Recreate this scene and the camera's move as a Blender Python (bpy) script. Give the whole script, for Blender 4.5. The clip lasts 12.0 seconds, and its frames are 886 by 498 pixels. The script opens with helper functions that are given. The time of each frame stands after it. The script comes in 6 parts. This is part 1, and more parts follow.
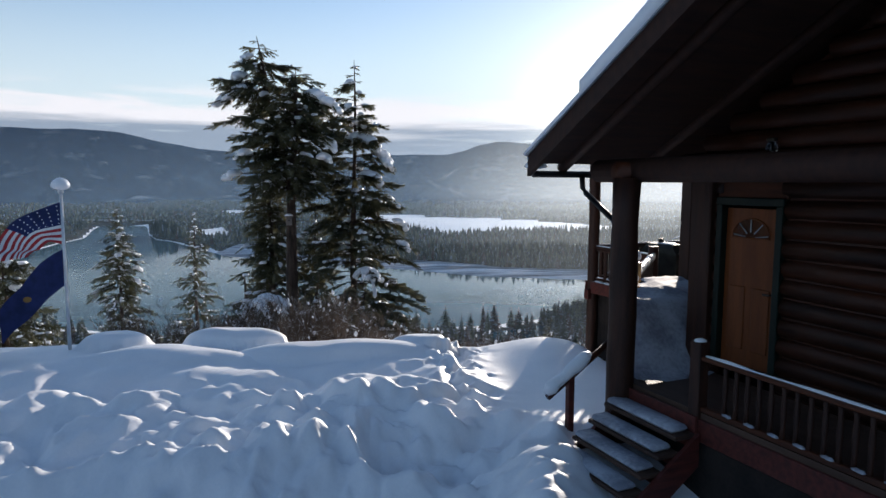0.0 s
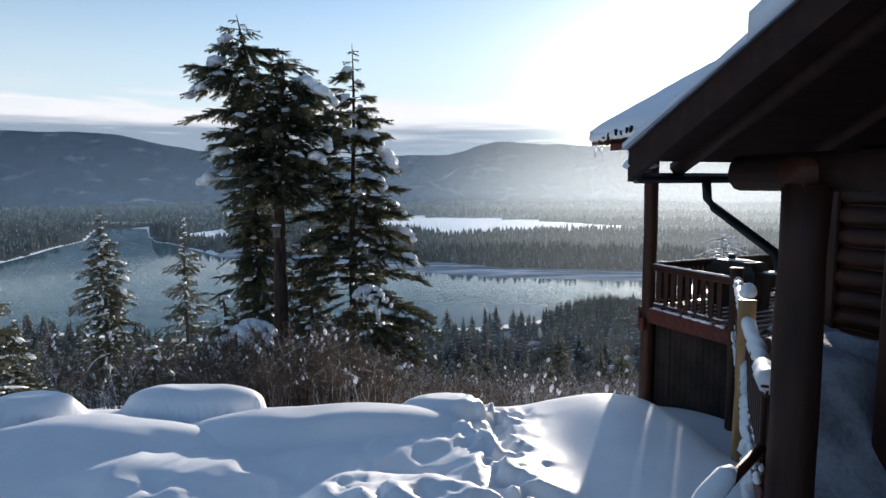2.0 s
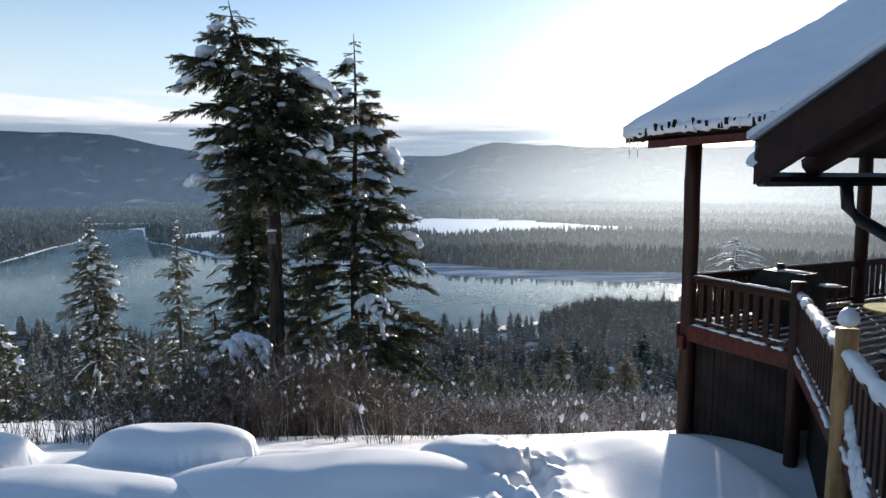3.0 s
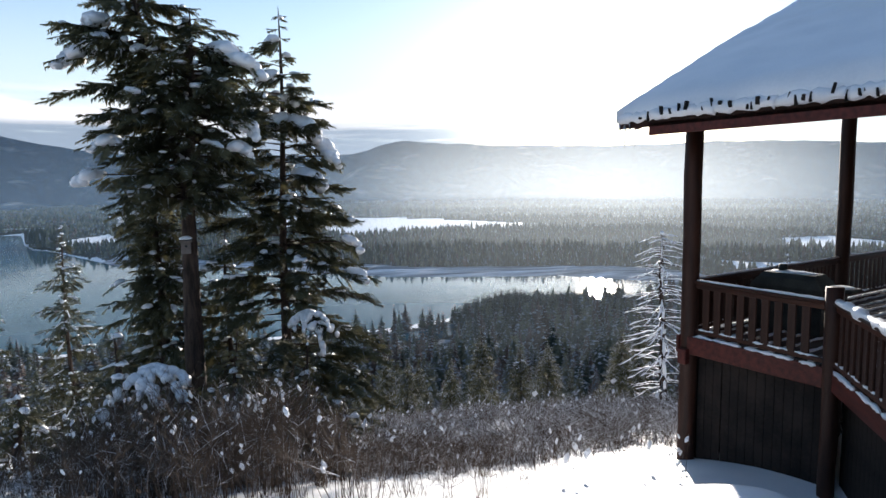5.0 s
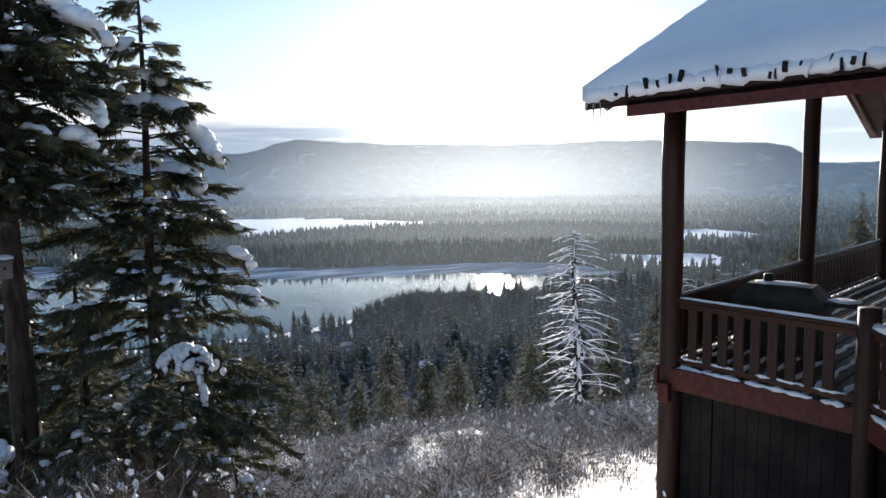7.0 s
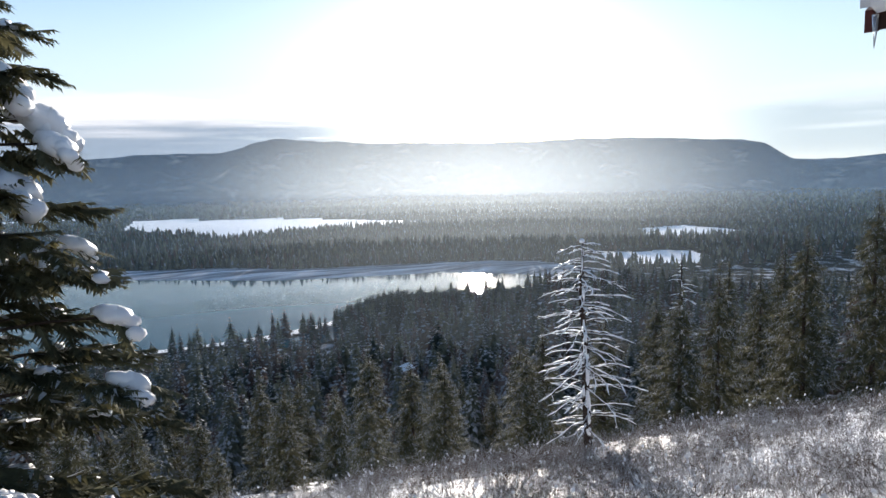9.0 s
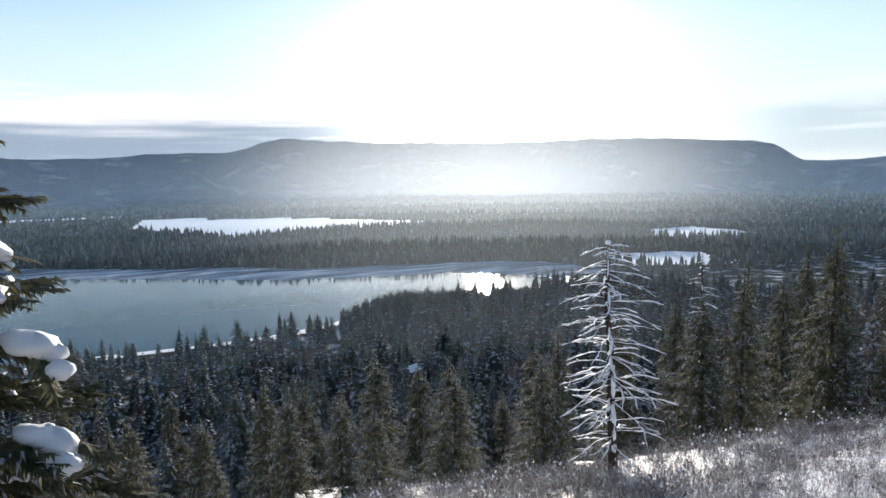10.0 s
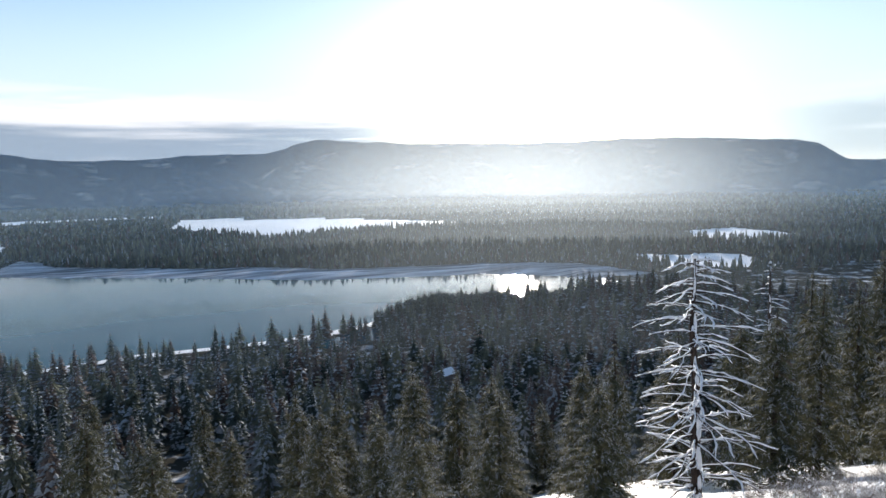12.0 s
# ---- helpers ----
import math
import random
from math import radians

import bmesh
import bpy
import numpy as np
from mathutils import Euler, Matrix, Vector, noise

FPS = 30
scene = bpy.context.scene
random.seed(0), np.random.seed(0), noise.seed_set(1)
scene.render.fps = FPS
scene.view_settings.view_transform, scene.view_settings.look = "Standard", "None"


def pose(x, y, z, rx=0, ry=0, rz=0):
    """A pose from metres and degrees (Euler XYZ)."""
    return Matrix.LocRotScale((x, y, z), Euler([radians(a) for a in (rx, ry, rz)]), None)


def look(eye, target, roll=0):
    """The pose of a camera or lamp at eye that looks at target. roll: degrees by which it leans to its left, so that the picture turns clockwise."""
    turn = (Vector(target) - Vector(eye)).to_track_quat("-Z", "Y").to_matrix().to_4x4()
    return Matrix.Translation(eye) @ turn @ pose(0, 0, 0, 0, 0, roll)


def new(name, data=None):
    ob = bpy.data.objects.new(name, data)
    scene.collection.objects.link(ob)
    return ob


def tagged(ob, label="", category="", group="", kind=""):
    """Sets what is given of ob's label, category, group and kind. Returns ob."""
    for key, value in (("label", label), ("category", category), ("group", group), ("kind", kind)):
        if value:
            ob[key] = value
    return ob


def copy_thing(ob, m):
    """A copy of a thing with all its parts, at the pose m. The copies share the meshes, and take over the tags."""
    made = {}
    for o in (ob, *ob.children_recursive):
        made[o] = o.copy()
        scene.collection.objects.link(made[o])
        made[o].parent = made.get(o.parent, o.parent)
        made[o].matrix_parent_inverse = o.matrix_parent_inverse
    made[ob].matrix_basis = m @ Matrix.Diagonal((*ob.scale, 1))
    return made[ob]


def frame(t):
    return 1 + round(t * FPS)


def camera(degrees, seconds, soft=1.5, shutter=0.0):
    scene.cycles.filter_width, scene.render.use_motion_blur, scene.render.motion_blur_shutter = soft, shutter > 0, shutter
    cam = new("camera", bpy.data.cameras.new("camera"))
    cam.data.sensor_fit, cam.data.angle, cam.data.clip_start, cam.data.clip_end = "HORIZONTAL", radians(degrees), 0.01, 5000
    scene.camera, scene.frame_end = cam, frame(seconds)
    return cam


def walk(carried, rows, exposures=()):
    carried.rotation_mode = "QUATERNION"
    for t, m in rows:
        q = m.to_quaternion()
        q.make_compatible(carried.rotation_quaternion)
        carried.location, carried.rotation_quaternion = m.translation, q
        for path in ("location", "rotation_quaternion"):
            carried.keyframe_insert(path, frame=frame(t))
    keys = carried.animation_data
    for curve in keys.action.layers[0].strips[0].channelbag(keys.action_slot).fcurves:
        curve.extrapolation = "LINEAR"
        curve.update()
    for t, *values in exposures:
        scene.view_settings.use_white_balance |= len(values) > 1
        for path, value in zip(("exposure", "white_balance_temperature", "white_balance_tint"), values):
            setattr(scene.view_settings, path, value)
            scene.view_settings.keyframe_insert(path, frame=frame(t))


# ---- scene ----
cam = camera(70.2, 12.0)
PATH = [
    (0, (0.602, 0.132, 2.453), (0.606, 2.121, 2.245), 0.2),
    (0.5, (0.565, 0.939, 2.48), (0.567, 2.928, 2.272), -0.0),
    (1, (0.492, 1.766, 2.479), (0.493, 3.756, 2.272), -0.1),
    (1.5, (0.374, 2.594, 2.496), (0.375, 4.583, 2.29), -0.2),
    (2, (0.196, 3.359, 2.541), (0.198, 5.348, 2.334), -0.2),
    (2.5, (0.036, 4.118, 2.564), (0.039, 6.108, 2.359), -0.2),
    (4.5, (-0.88, 6.542, 2.509), (-0.698, 8.523, 2.301), -0.4),
    (5, (-1.07, 6.984, 2.505), (-0.77, 8.95, 2.294), -0.7),
    (5.5, (-1.174, 7.435, 2.503), (-0.762, 9.381, 2.291), -0.8),
    (6, (-1.202, 7.921, 2.519), (-0.711, 9.848, 2.305), -0.8),
    (6.5, (-1.128, 8.604, 2.503), (-0.563, 10.51, 2.286), -0.9),
    (7, (-0.903, 9.617, 2.474), (-0.296, 11.51, 2.255), -1.1),
    (9, (0.361, 14.595, 2.672), (1.026, 16.468, 2.447), -1.5),
    (9.5, (0.561, 15.746, 2.638), (1.234, 17.615, 2.412), -1.5),
    (10, (0.817, 16.892, 2.469), (1.461, 18.773, 2.245), -1.3),
    (10.5, (1.057, 18.021, 2.528), (1.65, 19.918, 2.306), -1.5),
    (11, (1.29, 19.134, 2.479), (1.847, 21.042, 2.258), -1.4),
    (11.5, (1.433, 20.267, 2.479), (1.982, 22.178, 2.258), -1.4),
    (12, (1.301, 21.034, 2.558), (1.846, 22.946, 2.338), -1.4),
]
walk(cam, [(t, look(eye, target, roll)) for t, eye, target, roll in PATH], exposures=[(0, 0.28, 6600, 15), (1.0, 0.28, 6600, 15), (2.5, 0.38, 6600, 13), (4.5, 0.54, 6600, 14), (7.0, 0.54, 6600, 14), (9.0, 0.48, 6600, 14), (12, 0.48, 6600, 13)])

# ---- world and sun ----
SUN_AZ, SUN_EL = 22.6, 10.2
toward = Vector((math.sin(radians(SUN_AZ)) * math.cos(radians(SUN_EL)), math.cos(radians(SUN_AZ)) * math.cos(radians(SUN_EL)), math.sin(radians(SUN_EL))))
world = bpy.data.worlds.new("winter_sky")
scene.world = world
world.use_nodes = True
wt = world.node_tree
wt.nodes.clear()


def wnode(kind, **settings):
    n = wt.nodes.new(kind)
    for k, v in settings.items():
        n.inputs[k].default_value = v
    return n


def wmath(op, a, b=None, c=None):
    n = wt.nodes.new("ShaderNodeMath")
    n.operation = op
    for i, v in enumerate((a, b, c)):
        if v is None:
            continue
        if isinstance(v, (int, float)):
            n.inputs[i].default_value = v
        else:
            wt.links.new(v, n.inputs[i])
    return n.outputs[0]


def wramp(value, lo, hi):
    n = wt.nodes.new("ShaderNodeMapRange")
    n.interpolation_type = "SMOOTHSTEP"
    n.inputs["From Min"].default_value, n.inputs["From Max"].default_value = lo, hi
    wt.links.new(value, n.inputs["Value"])
    return n.outputs["Result"]


def wmix(fac, a, b):
    n = wt.nodes.new("ShaderNodeMix")
    n.data_type = "RGBA"
    wt.links.new(fac, n.inputs["Factor"])
    for i, v in ((6, a), (7, b)):
        if isinstance(v, tuple):
            n.inputs[i].default_value = (*v, 1)
        else:
            wt.links.new(v, n.inputs[i])
    return n.outputs[2]


sky = wt.nodes.new("ShaderNodeTexSky")
sky.sky_type, sky.sun_disc = "NISHITA", False
sky.sun_elevation, sky.sun_rotation = radians(SUN_EL), radians(SUN_AZ)
sky.altitude, sky.air_density, sky.dust_density, sky.ozone_density = 700, 1.0, 0.32, 2.0
coord = wt.nodes.new("ShaderNodeTexCoord")
axes = wt.nodes.new("ShaderNodeSeparateXYZ")
wt.links.new(coord.outputs["Generated"], axes.inputs[0])
# thin layered cloud low over the hills
stretch = wt.nodes.new("ShaderNodeMapping")
stretch.inputs["Scale"].default_value = (1.6, 1.6, 22)
wt.links.new(coord.outputs["Generated"], stretch.inputs["Vector"])
streaks = wnode("ShaderNodeTexNoise", Scale=2.4, Detail=7.0, Roughness=0.58, Distortion=0.3)
wt.links.new(stretch.outputs[0], streaks.inputs["Vector"])
band = wmath("MULTIPLY", wramp(axes.outputs[2], 0.006, 0.035), wramp(axes.outputs[2], 0.150, 0.112))
leftward = wmath("MAXIMUM", wramp(axes.outputs[0], 0.45, 0.08), wmath("MULTIPLY", wramp(axes.outputs[0], 0.66, 0.76), 0.4))
cover = wmath("MULTIPLY", wmath("MULTIPLY", band, leftward), wramp(wmath("MULTIPLY_ADD", axes.outputs[2], -3.6, wmath("ADD", streaks.outputs[0], 0.41)), 0.36, 0.56))
grey = wnode("ShaderNodeTexNoise", Scale=1.5, Detail=5.0, Roughness=0.5)
low = wt.nodes.new("ShaderNodeMapping")
low.inputs["Scale"].default_value, low.inputs["Location"].default_value = (1.1, 1.1, 30), (3.1, 0.4, 0.2)
wt.links.new(coord.outputs["Generated"], low.inputs["Vector"])
wt.links.new(low.outputs[0], grey.inputs["Vector"])
underside = wmath("MULTIPLY", wramp(wmath("MULTIPLY_ADD", streaks.outputs[0], 0.05, axes.outputs[2]), 0.122, 0.100), wramp(grey.outputs[0], 0.20, 0.44))
cloud_tone = wmix(underside, (5.0, 5.1, 5.3), (1.45, 1.85, 2.4))
# milky winter haze fills the low sky, away from the sun's own glare
nearness = wt.nodes.new("ShaderNodeVectorMath")
nearness.operation = "DOT_PRODUCT"
nearness.inputs[1].default_value = toward
wt.links.new(coord.outputs["Generated"], nearness.inputs[0])
milk = wmath("MULTIPLY", wmath("MULTIPLY", wramp(axes.outputs[2], 0.32, 0.06), wramp(nearness.outputs["Value"], 0.990, 0.953)), 0.86)
milky = wmix(milk, sky.outputs[0], (3.75, 4.45, 4.75))
clouded = wmix(wmath("MULTIPLY", cover, 0.95), milky, cloud_tone)
back = wt.nodes.new("ShaderNodeBackground")
back.inputs["Strength"].default_value = 0.15
wt.links.new(clouded, back.inputs["Color"])
out = wt.nodes.new("ShaderNodeOutputWorld")
wt.links.new(back.outputs[0], out.inputs[0])

sun = new("sun", bpy.data.lights.new("sun", "SUN"))
sun.data.energy, sun.data.angle, sun.data.color = 5.0, radians(0.6), (1.0, 0.93, 0.82)
sun.matrix_world = look(toward * 50, (0, 0, 0))


# ---- materials ----
def material(name, dark, light, scale=3.0, rough=0.8, bump=0.2, grain=(1, 1, 1), fine=12.0, metal=0.0, spread=(0.35, 0.65), per_piece=0.0, spec=0.3):
    """A surface whose colour varies at two scales, with fine relief."""
    m = bpy.data.materials.new(name)
    m.use_nodes = True
    nt = m.node_tree
    bsdf = nt.nodes["Principled BSDF"]
    bsdf.inputs["Roughness"].default_value, bsdf.inputs["Metallic"].default_value = rough, metal
    bsdf.inputs["Specular IOR Level"].default_value = spec
    tc = nt.nodes.new("ShaderNodeTexCoord")
    mp = nt.nodes.new("ShaderNodeMapping")
    mp.inputs["Scale"].default_value = grain
    nt.links.new(tc.outputs["Object"], mp.inputs["Vector"])
    big = nt.nodes.new("ShaderNodeTexNoise")
    big.inputs["Scale"].default_value, big.inputs["Detail"].default_value = scale, 5
    small = nt.nodes.new("ShaderNodeTexNoise")
    small.inputs["Scale"].default_value, small.inputs["Detail"].default_value = scale * fine, 4
    for n in (big, small):
        nt.links.new(mp.outputs[0], n.inputs["Vector"])
    add = nt.nodes.new("ShaderNodeMath")
    add.operation = "MULTIPLY_ADD"
    nt.links.new(small.outputs[0], add.inputs[0])
    add.inputs[1].default_value = 0.45
    nt.links.new(big.outputs[0], add.inputs[2])
    value = add.outputs[0]
    if per_piece:
        info = nt.nodes.new("ShaderNodeObjectInfo")
        shift = nt.nodes.new("ShaderNodeMath")
        shift.operation = "MULTIPLY_ADD"
        nt.links.new(info.outputs["Random"], shift.inputs[0])
        shift.inputs[1].default_value = per_piece
        nt.links.new(value, shift.inputs[2])
        value = shift.outputs[0]
    ramp = nt.nodes.new("ShaderNodeMapRange")
    ramp.inputs["From Min"].default_value, ramp.inputs["From Max"].default_value = spread[0] + 0.22, spread[1] + 0.22 + per_piece
    nt.links.new(value, ramp.inputs["Value"])
    mix = nt.nodes.new("ShaderNodeMix")
    mix.data_type = "RGBA"
    nt.links.new(ramp.outputs[0], mix.inputs["Factor"])
    mix.inputs[6].default_value, mix.inputs[7].default_value = (*dark, 1), (*light, 1)
    nt.links.new(mix.outputs[2], bsdf.inputs["Base Color"])
    if bump:
        b = nt.nodes.new("ShaderNodeBump")
        b.inputs["Strength"].default_value, b.inputs["Distance"].default_value = bump, 0.02
        nt.links.new(value, b.inputs["Height"])
        nt.links.new(b.outputs[0], bsdf.inputs["Normal"])
    return m


SNOW = material("snow", (0.82, 0.84, 0.87), (0.90, 0.905, 0.92), 1.2, 0.52, 0.16, fine=22, spec=0.8)
# snow by the porch: its shade is put into a darker, bluer colour
SHADE_SNOW = material("shaded_snow", (0.22, 0.23, 0.27), (0.46, 0.48, 0.53), 2.2, 0.75, 0.5, fine=9)
LOG = material("stained_log", (0.019, 0.006, 0.003), (0.080, 0.021, 0.007), 2.0, 0.5, 0.3, (0.6, 4, 4), per_piece=0.25)
LOG_V = material("stained_log_wall", (0.024, 0.007, 0.003), (0.11, 0.029, 0.009), 2.0, 0.5, 0.3, (4, 0.6, 4), per_piece=0.25)
LOG_Z = material("stained_post", (0.020, 0.008, 0.005), (0.055, 0.020, 0.011), 2.0, 0.55, 0.3, (5, 5, 0.6), per_piece=0.1)
# same log stain again, darkened so that the walls' shade is in the colour
SHADE_LOG = material("shaded_log", (0.012, 0.004, 0.002), (0.058, 0.016, 0.006), 2.0, 0.5, 0.3, (0.6, 4, 4), per_piece=0.25)
TRIM = material("red_brown_paint", (0.05, 0.012, 0.009), (0.12, 0.026, 0.019), 3.0, 0.55, 0.15, (1, 5, 5), per_piece=0.1)
PLANK = material("deck_plank", (0.035, 0.018, 0.013), (0.09, 0.05, 0.034), 2.0, 0.65, 0.3, (6, 0.6, 6), per_piece=0.3)
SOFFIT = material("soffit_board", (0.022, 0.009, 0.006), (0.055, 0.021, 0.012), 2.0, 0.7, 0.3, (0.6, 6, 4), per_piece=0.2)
PEELED = material("peeled_pine", (0.30, 0.16, 0.06), (0.52, 0.32, 0.14), 2.5, 0.5, 0.3, (4, 4, 0.7))
METAL = material("black_gutter", (0.012, 0.013, 0.015), (0.03, 0.03, 0.033), 4, 0.35, 0.05, metal=0.3)
EDGE = material("drip_edge", (0.30, 0.32, 0.34), (0.45, 0.46, 0.48), 4, 0.4, 0.05, metal=0.6)
DOOR = material("door_panel", (0.13, 0.034, 0.009), (0.20, 0.057, 0.015), 2.0, 0.45, 0.15, (5, 5, 0.5))
GREEN = material("green_trim", (0.004, 0.011, 0.008), (0.008, 0.018, 0.013), 3, 0.5, 0.1)
BARK = material("conifer_bark", (0.019, 0.013, 0.010), (0.072, 0.048, 0.036), 4, 0.9, 0.6, (3, 3, 0.6))
NEEDLE = material("conifer_needles", (0.042, 0.046, 0.028), (0.150, 0.148, 0.088), 1.6, 0.75, 0.0, fine=9, spec=0.12)
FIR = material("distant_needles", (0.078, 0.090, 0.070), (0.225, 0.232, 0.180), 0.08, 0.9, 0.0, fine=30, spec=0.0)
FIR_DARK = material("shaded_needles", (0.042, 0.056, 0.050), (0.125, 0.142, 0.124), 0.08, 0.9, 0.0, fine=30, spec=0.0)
LARCH = material("bare_larch_twigs", (0.080, 0.058, 0.048), (0.210, 0.160, 0.135), 0.08, 0.9, 0.0, fine=30, spec=0.0)
FROST = material("frosted_needles", (0.16, 0.19, 0.18), (0.55, 0.58, 0.60), 0.5, 0.9, 0.0, fine=9, spec=0.05)
RIME = material("rimed_needles", (0.19, 0.21, 0.222), (0.50, 0.52, 0.545), 0.5, 0.9, 0.0, fine=9, spec=0.05)

def let_light_through(m, weight, gain=1.6):
    """Thin leaves pass part of the light that falls on their far side."""
    nt = m.node_tree
    bsdf = nt.nodes["Principled BSDF"]
    outp = nt.nodes["Material Output"]
    tl, mx, up = nt.nodes.new("ShaderNodeBsdfTranslucent"), nt.nodes.new("ShaderNodeMixShader"), nt.nodes.new("ShaderNodeMix")
    up.data_type, up.blend_type = "RGBA", "MULTIPLY"
    up.inputs["Factor"].default_value = 1.0
    nt.links.new(bsdf.inputs["Base Color"].links[0].from_socket, up.inputs[6])
    up.inputs[7].default_value = (gain * 1.14, gain * 1.02, gain * 0.80, 1)
    nt.links.new(up.outputs[2], tl.inputs["Color"])
    mx.inputs[0].default_value = weight
    nt.links.new(bsdf.outputs[0], mx.inputs[1])
    nt.links.new(tl.outputs[0], mx.inputs[2])
    nt.links.new(mx.outputs[0], outp.inputs[0])


let_light_through(NEEDLE, 0.22, 1.3)
for needles_ in (FIR, FIR_DARK):
    let_light_through(needles_, 0.30)
let_light_through(RIME, 0.12, 1.2)
TWIG = material("bare_twig", (0.042, 0.028, 0.020), (0.130, 0.092, 0.066), 2, 0.85, 0.0)
FROSTWIG = material("frosted_twig", (0.25, 0.23, 0.22), (0.75, 0.76, 0.78), 1.2, 0.8, 0.0)
DARK = material("dark_cover", (0.012, 0.014, 0.012), (0.035, 0.036, 0.03), 4, 0.6, 0.2)
# foundation colour, kept near black to carry the shade under deck and porch
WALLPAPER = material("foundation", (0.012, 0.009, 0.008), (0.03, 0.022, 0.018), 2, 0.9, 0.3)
POLE = material("flagpole_metal", (0.55, 0.56, 0.58), (0.7, 0.71, 0.72), 3, 0.35, 0.05, metal=0.5)
RED = material("flag_red", (0.36, 0.025, 0.03), (0.48, 0.04, 0.045), 6, 0.8, 0.1)
WHITE = material("flag_white", (0.7, 0.69, 0.68), (0.8, 0.79, 0.78), 6, 0.8, 0.1)
BLUE = material("flag_blue", (0.012, 0.02, 0.075), (0.02, 0.032, 0.12), 6, 0.8, 0.1)
GOLD = material("flag_gold", (0.26, 0.14, 0.04), (0.34, 0.19, 0.06), 6, 0.8, 0.1)
YELLOW = material("cushion_yellow", (0.42, 0.38, 0.07), (0.52, 0.48, 0.12), 6, 0.8, 0.1)
BRASS = material("lamp_metal", (0.05, 0.045, 0.04), (0.1, 0.09, 0.08), 6, 0.35, 0.05, metal=0.8)
HUTWALL = material("hut_wall", (0.12, 0.10, 0.09), (0.2, 0.17, 0.15), 1, 0.8, 0.1)
CONCRETE = material("bridge_concrete", (0.3, 0.3, 0.3), (0.42, 0.42, 0.42), 0.3, 0.85, 0.1)

GLASS = bpy.data.materials.new("clear_glass")
GLASS.use_nodes = True
g = GLASS.node_tree.nodes["Principled BSDF"]
g.inputs["Transmission Weight"].default_value, g.inputs["Roughness"].default_value, g.inputs["IOR"].default_value = 1.0, 0.05, 1.45

ICE = bpy.data.materials.new("icicle_ice")
ICE.use_nodes = True
g = ICE.node_tree.nodes["Principled BSDF"]
g.inputs["Base Color"].default_value = (0.9, 0.95, 1, 1)
g.inputs["Transmission Weight"].default_value, g.inputs["Roughness"].default_value, g.inputs["IOR"].default_value = 0.85, 0.12, 1.31

WATER = bpy.data.materials.new("river_water")
WATER.use_nodes = True
nt = WATER.node_tree
g = nt.nodes["Principled BSDF"]
g.inputs["Base Color"].default_value = (0.018, 0.076, 0.108, 1)
g.inputs["Roughness"].default_value, g.inputs["IOR"].default_value = 0.08, 1.10
tc = nt.nodes.new("ShaderNodeTexCoord")
# patches of calm and ruffled water
patch = nt.nodes.new("ShaderNodeTexNoise")
patch.inputs["Scale"].default_value, patch.inputs["Detail"].default_value = 0.006, 4
nt.links.new(tc.outputs["Object"], patch.inputs["Vector"])
pr = nt.nodes.new("ShaderNodeMapRange")
pr.inputs["From Min"].default_value, pr.inputs["From Max"].default_value = 0.45, 0.6
pr.inputs["To Min"].default_value, pr.inputs["To Max"].default_value = 0.07, 0.14
nt.links.new(patch.outputs[0], pr.inputs["Value"])
nt.links.new(pr.outputs[0], g.inputs["Roughness"])


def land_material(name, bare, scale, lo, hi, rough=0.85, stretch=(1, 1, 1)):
    """Snow-covered land with a darker colour in patches: woods, soil, shade among trees."""
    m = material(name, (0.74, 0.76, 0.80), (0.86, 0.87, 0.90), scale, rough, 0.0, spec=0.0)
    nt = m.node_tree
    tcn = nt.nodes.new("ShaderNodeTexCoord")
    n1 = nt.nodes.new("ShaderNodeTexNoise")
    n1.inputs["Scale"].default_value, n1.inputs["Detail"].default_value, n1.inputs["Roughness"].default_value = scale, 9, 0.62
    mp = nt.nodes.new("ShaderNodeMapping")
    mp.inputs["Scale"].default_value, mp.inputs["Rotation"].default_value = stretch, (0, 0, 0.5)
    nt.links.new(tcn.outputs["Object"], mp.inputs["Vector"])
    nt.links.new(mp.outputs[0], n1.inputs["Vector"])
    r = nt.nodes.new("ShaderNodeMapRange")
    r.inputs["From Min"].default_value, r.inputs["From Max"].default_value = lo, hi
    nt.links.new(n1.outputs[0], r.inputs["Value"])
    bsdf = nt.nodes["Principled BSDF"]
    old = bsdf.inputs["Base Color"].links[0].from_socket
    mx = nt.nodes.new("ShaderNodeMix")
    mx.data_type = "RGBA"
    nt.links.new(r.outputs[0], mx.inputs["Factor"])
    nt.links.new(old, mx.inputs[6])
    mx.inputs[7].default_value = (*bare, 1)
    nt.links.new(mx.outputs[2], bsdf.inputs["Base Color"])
    return m


# distance haze is put into the base colour: the woods are tinted blue
MOUNTAIN = land_material("haze_blue_mountain", (0.024, 0.052, 0.096), 0.006, -0.28, 0.44)


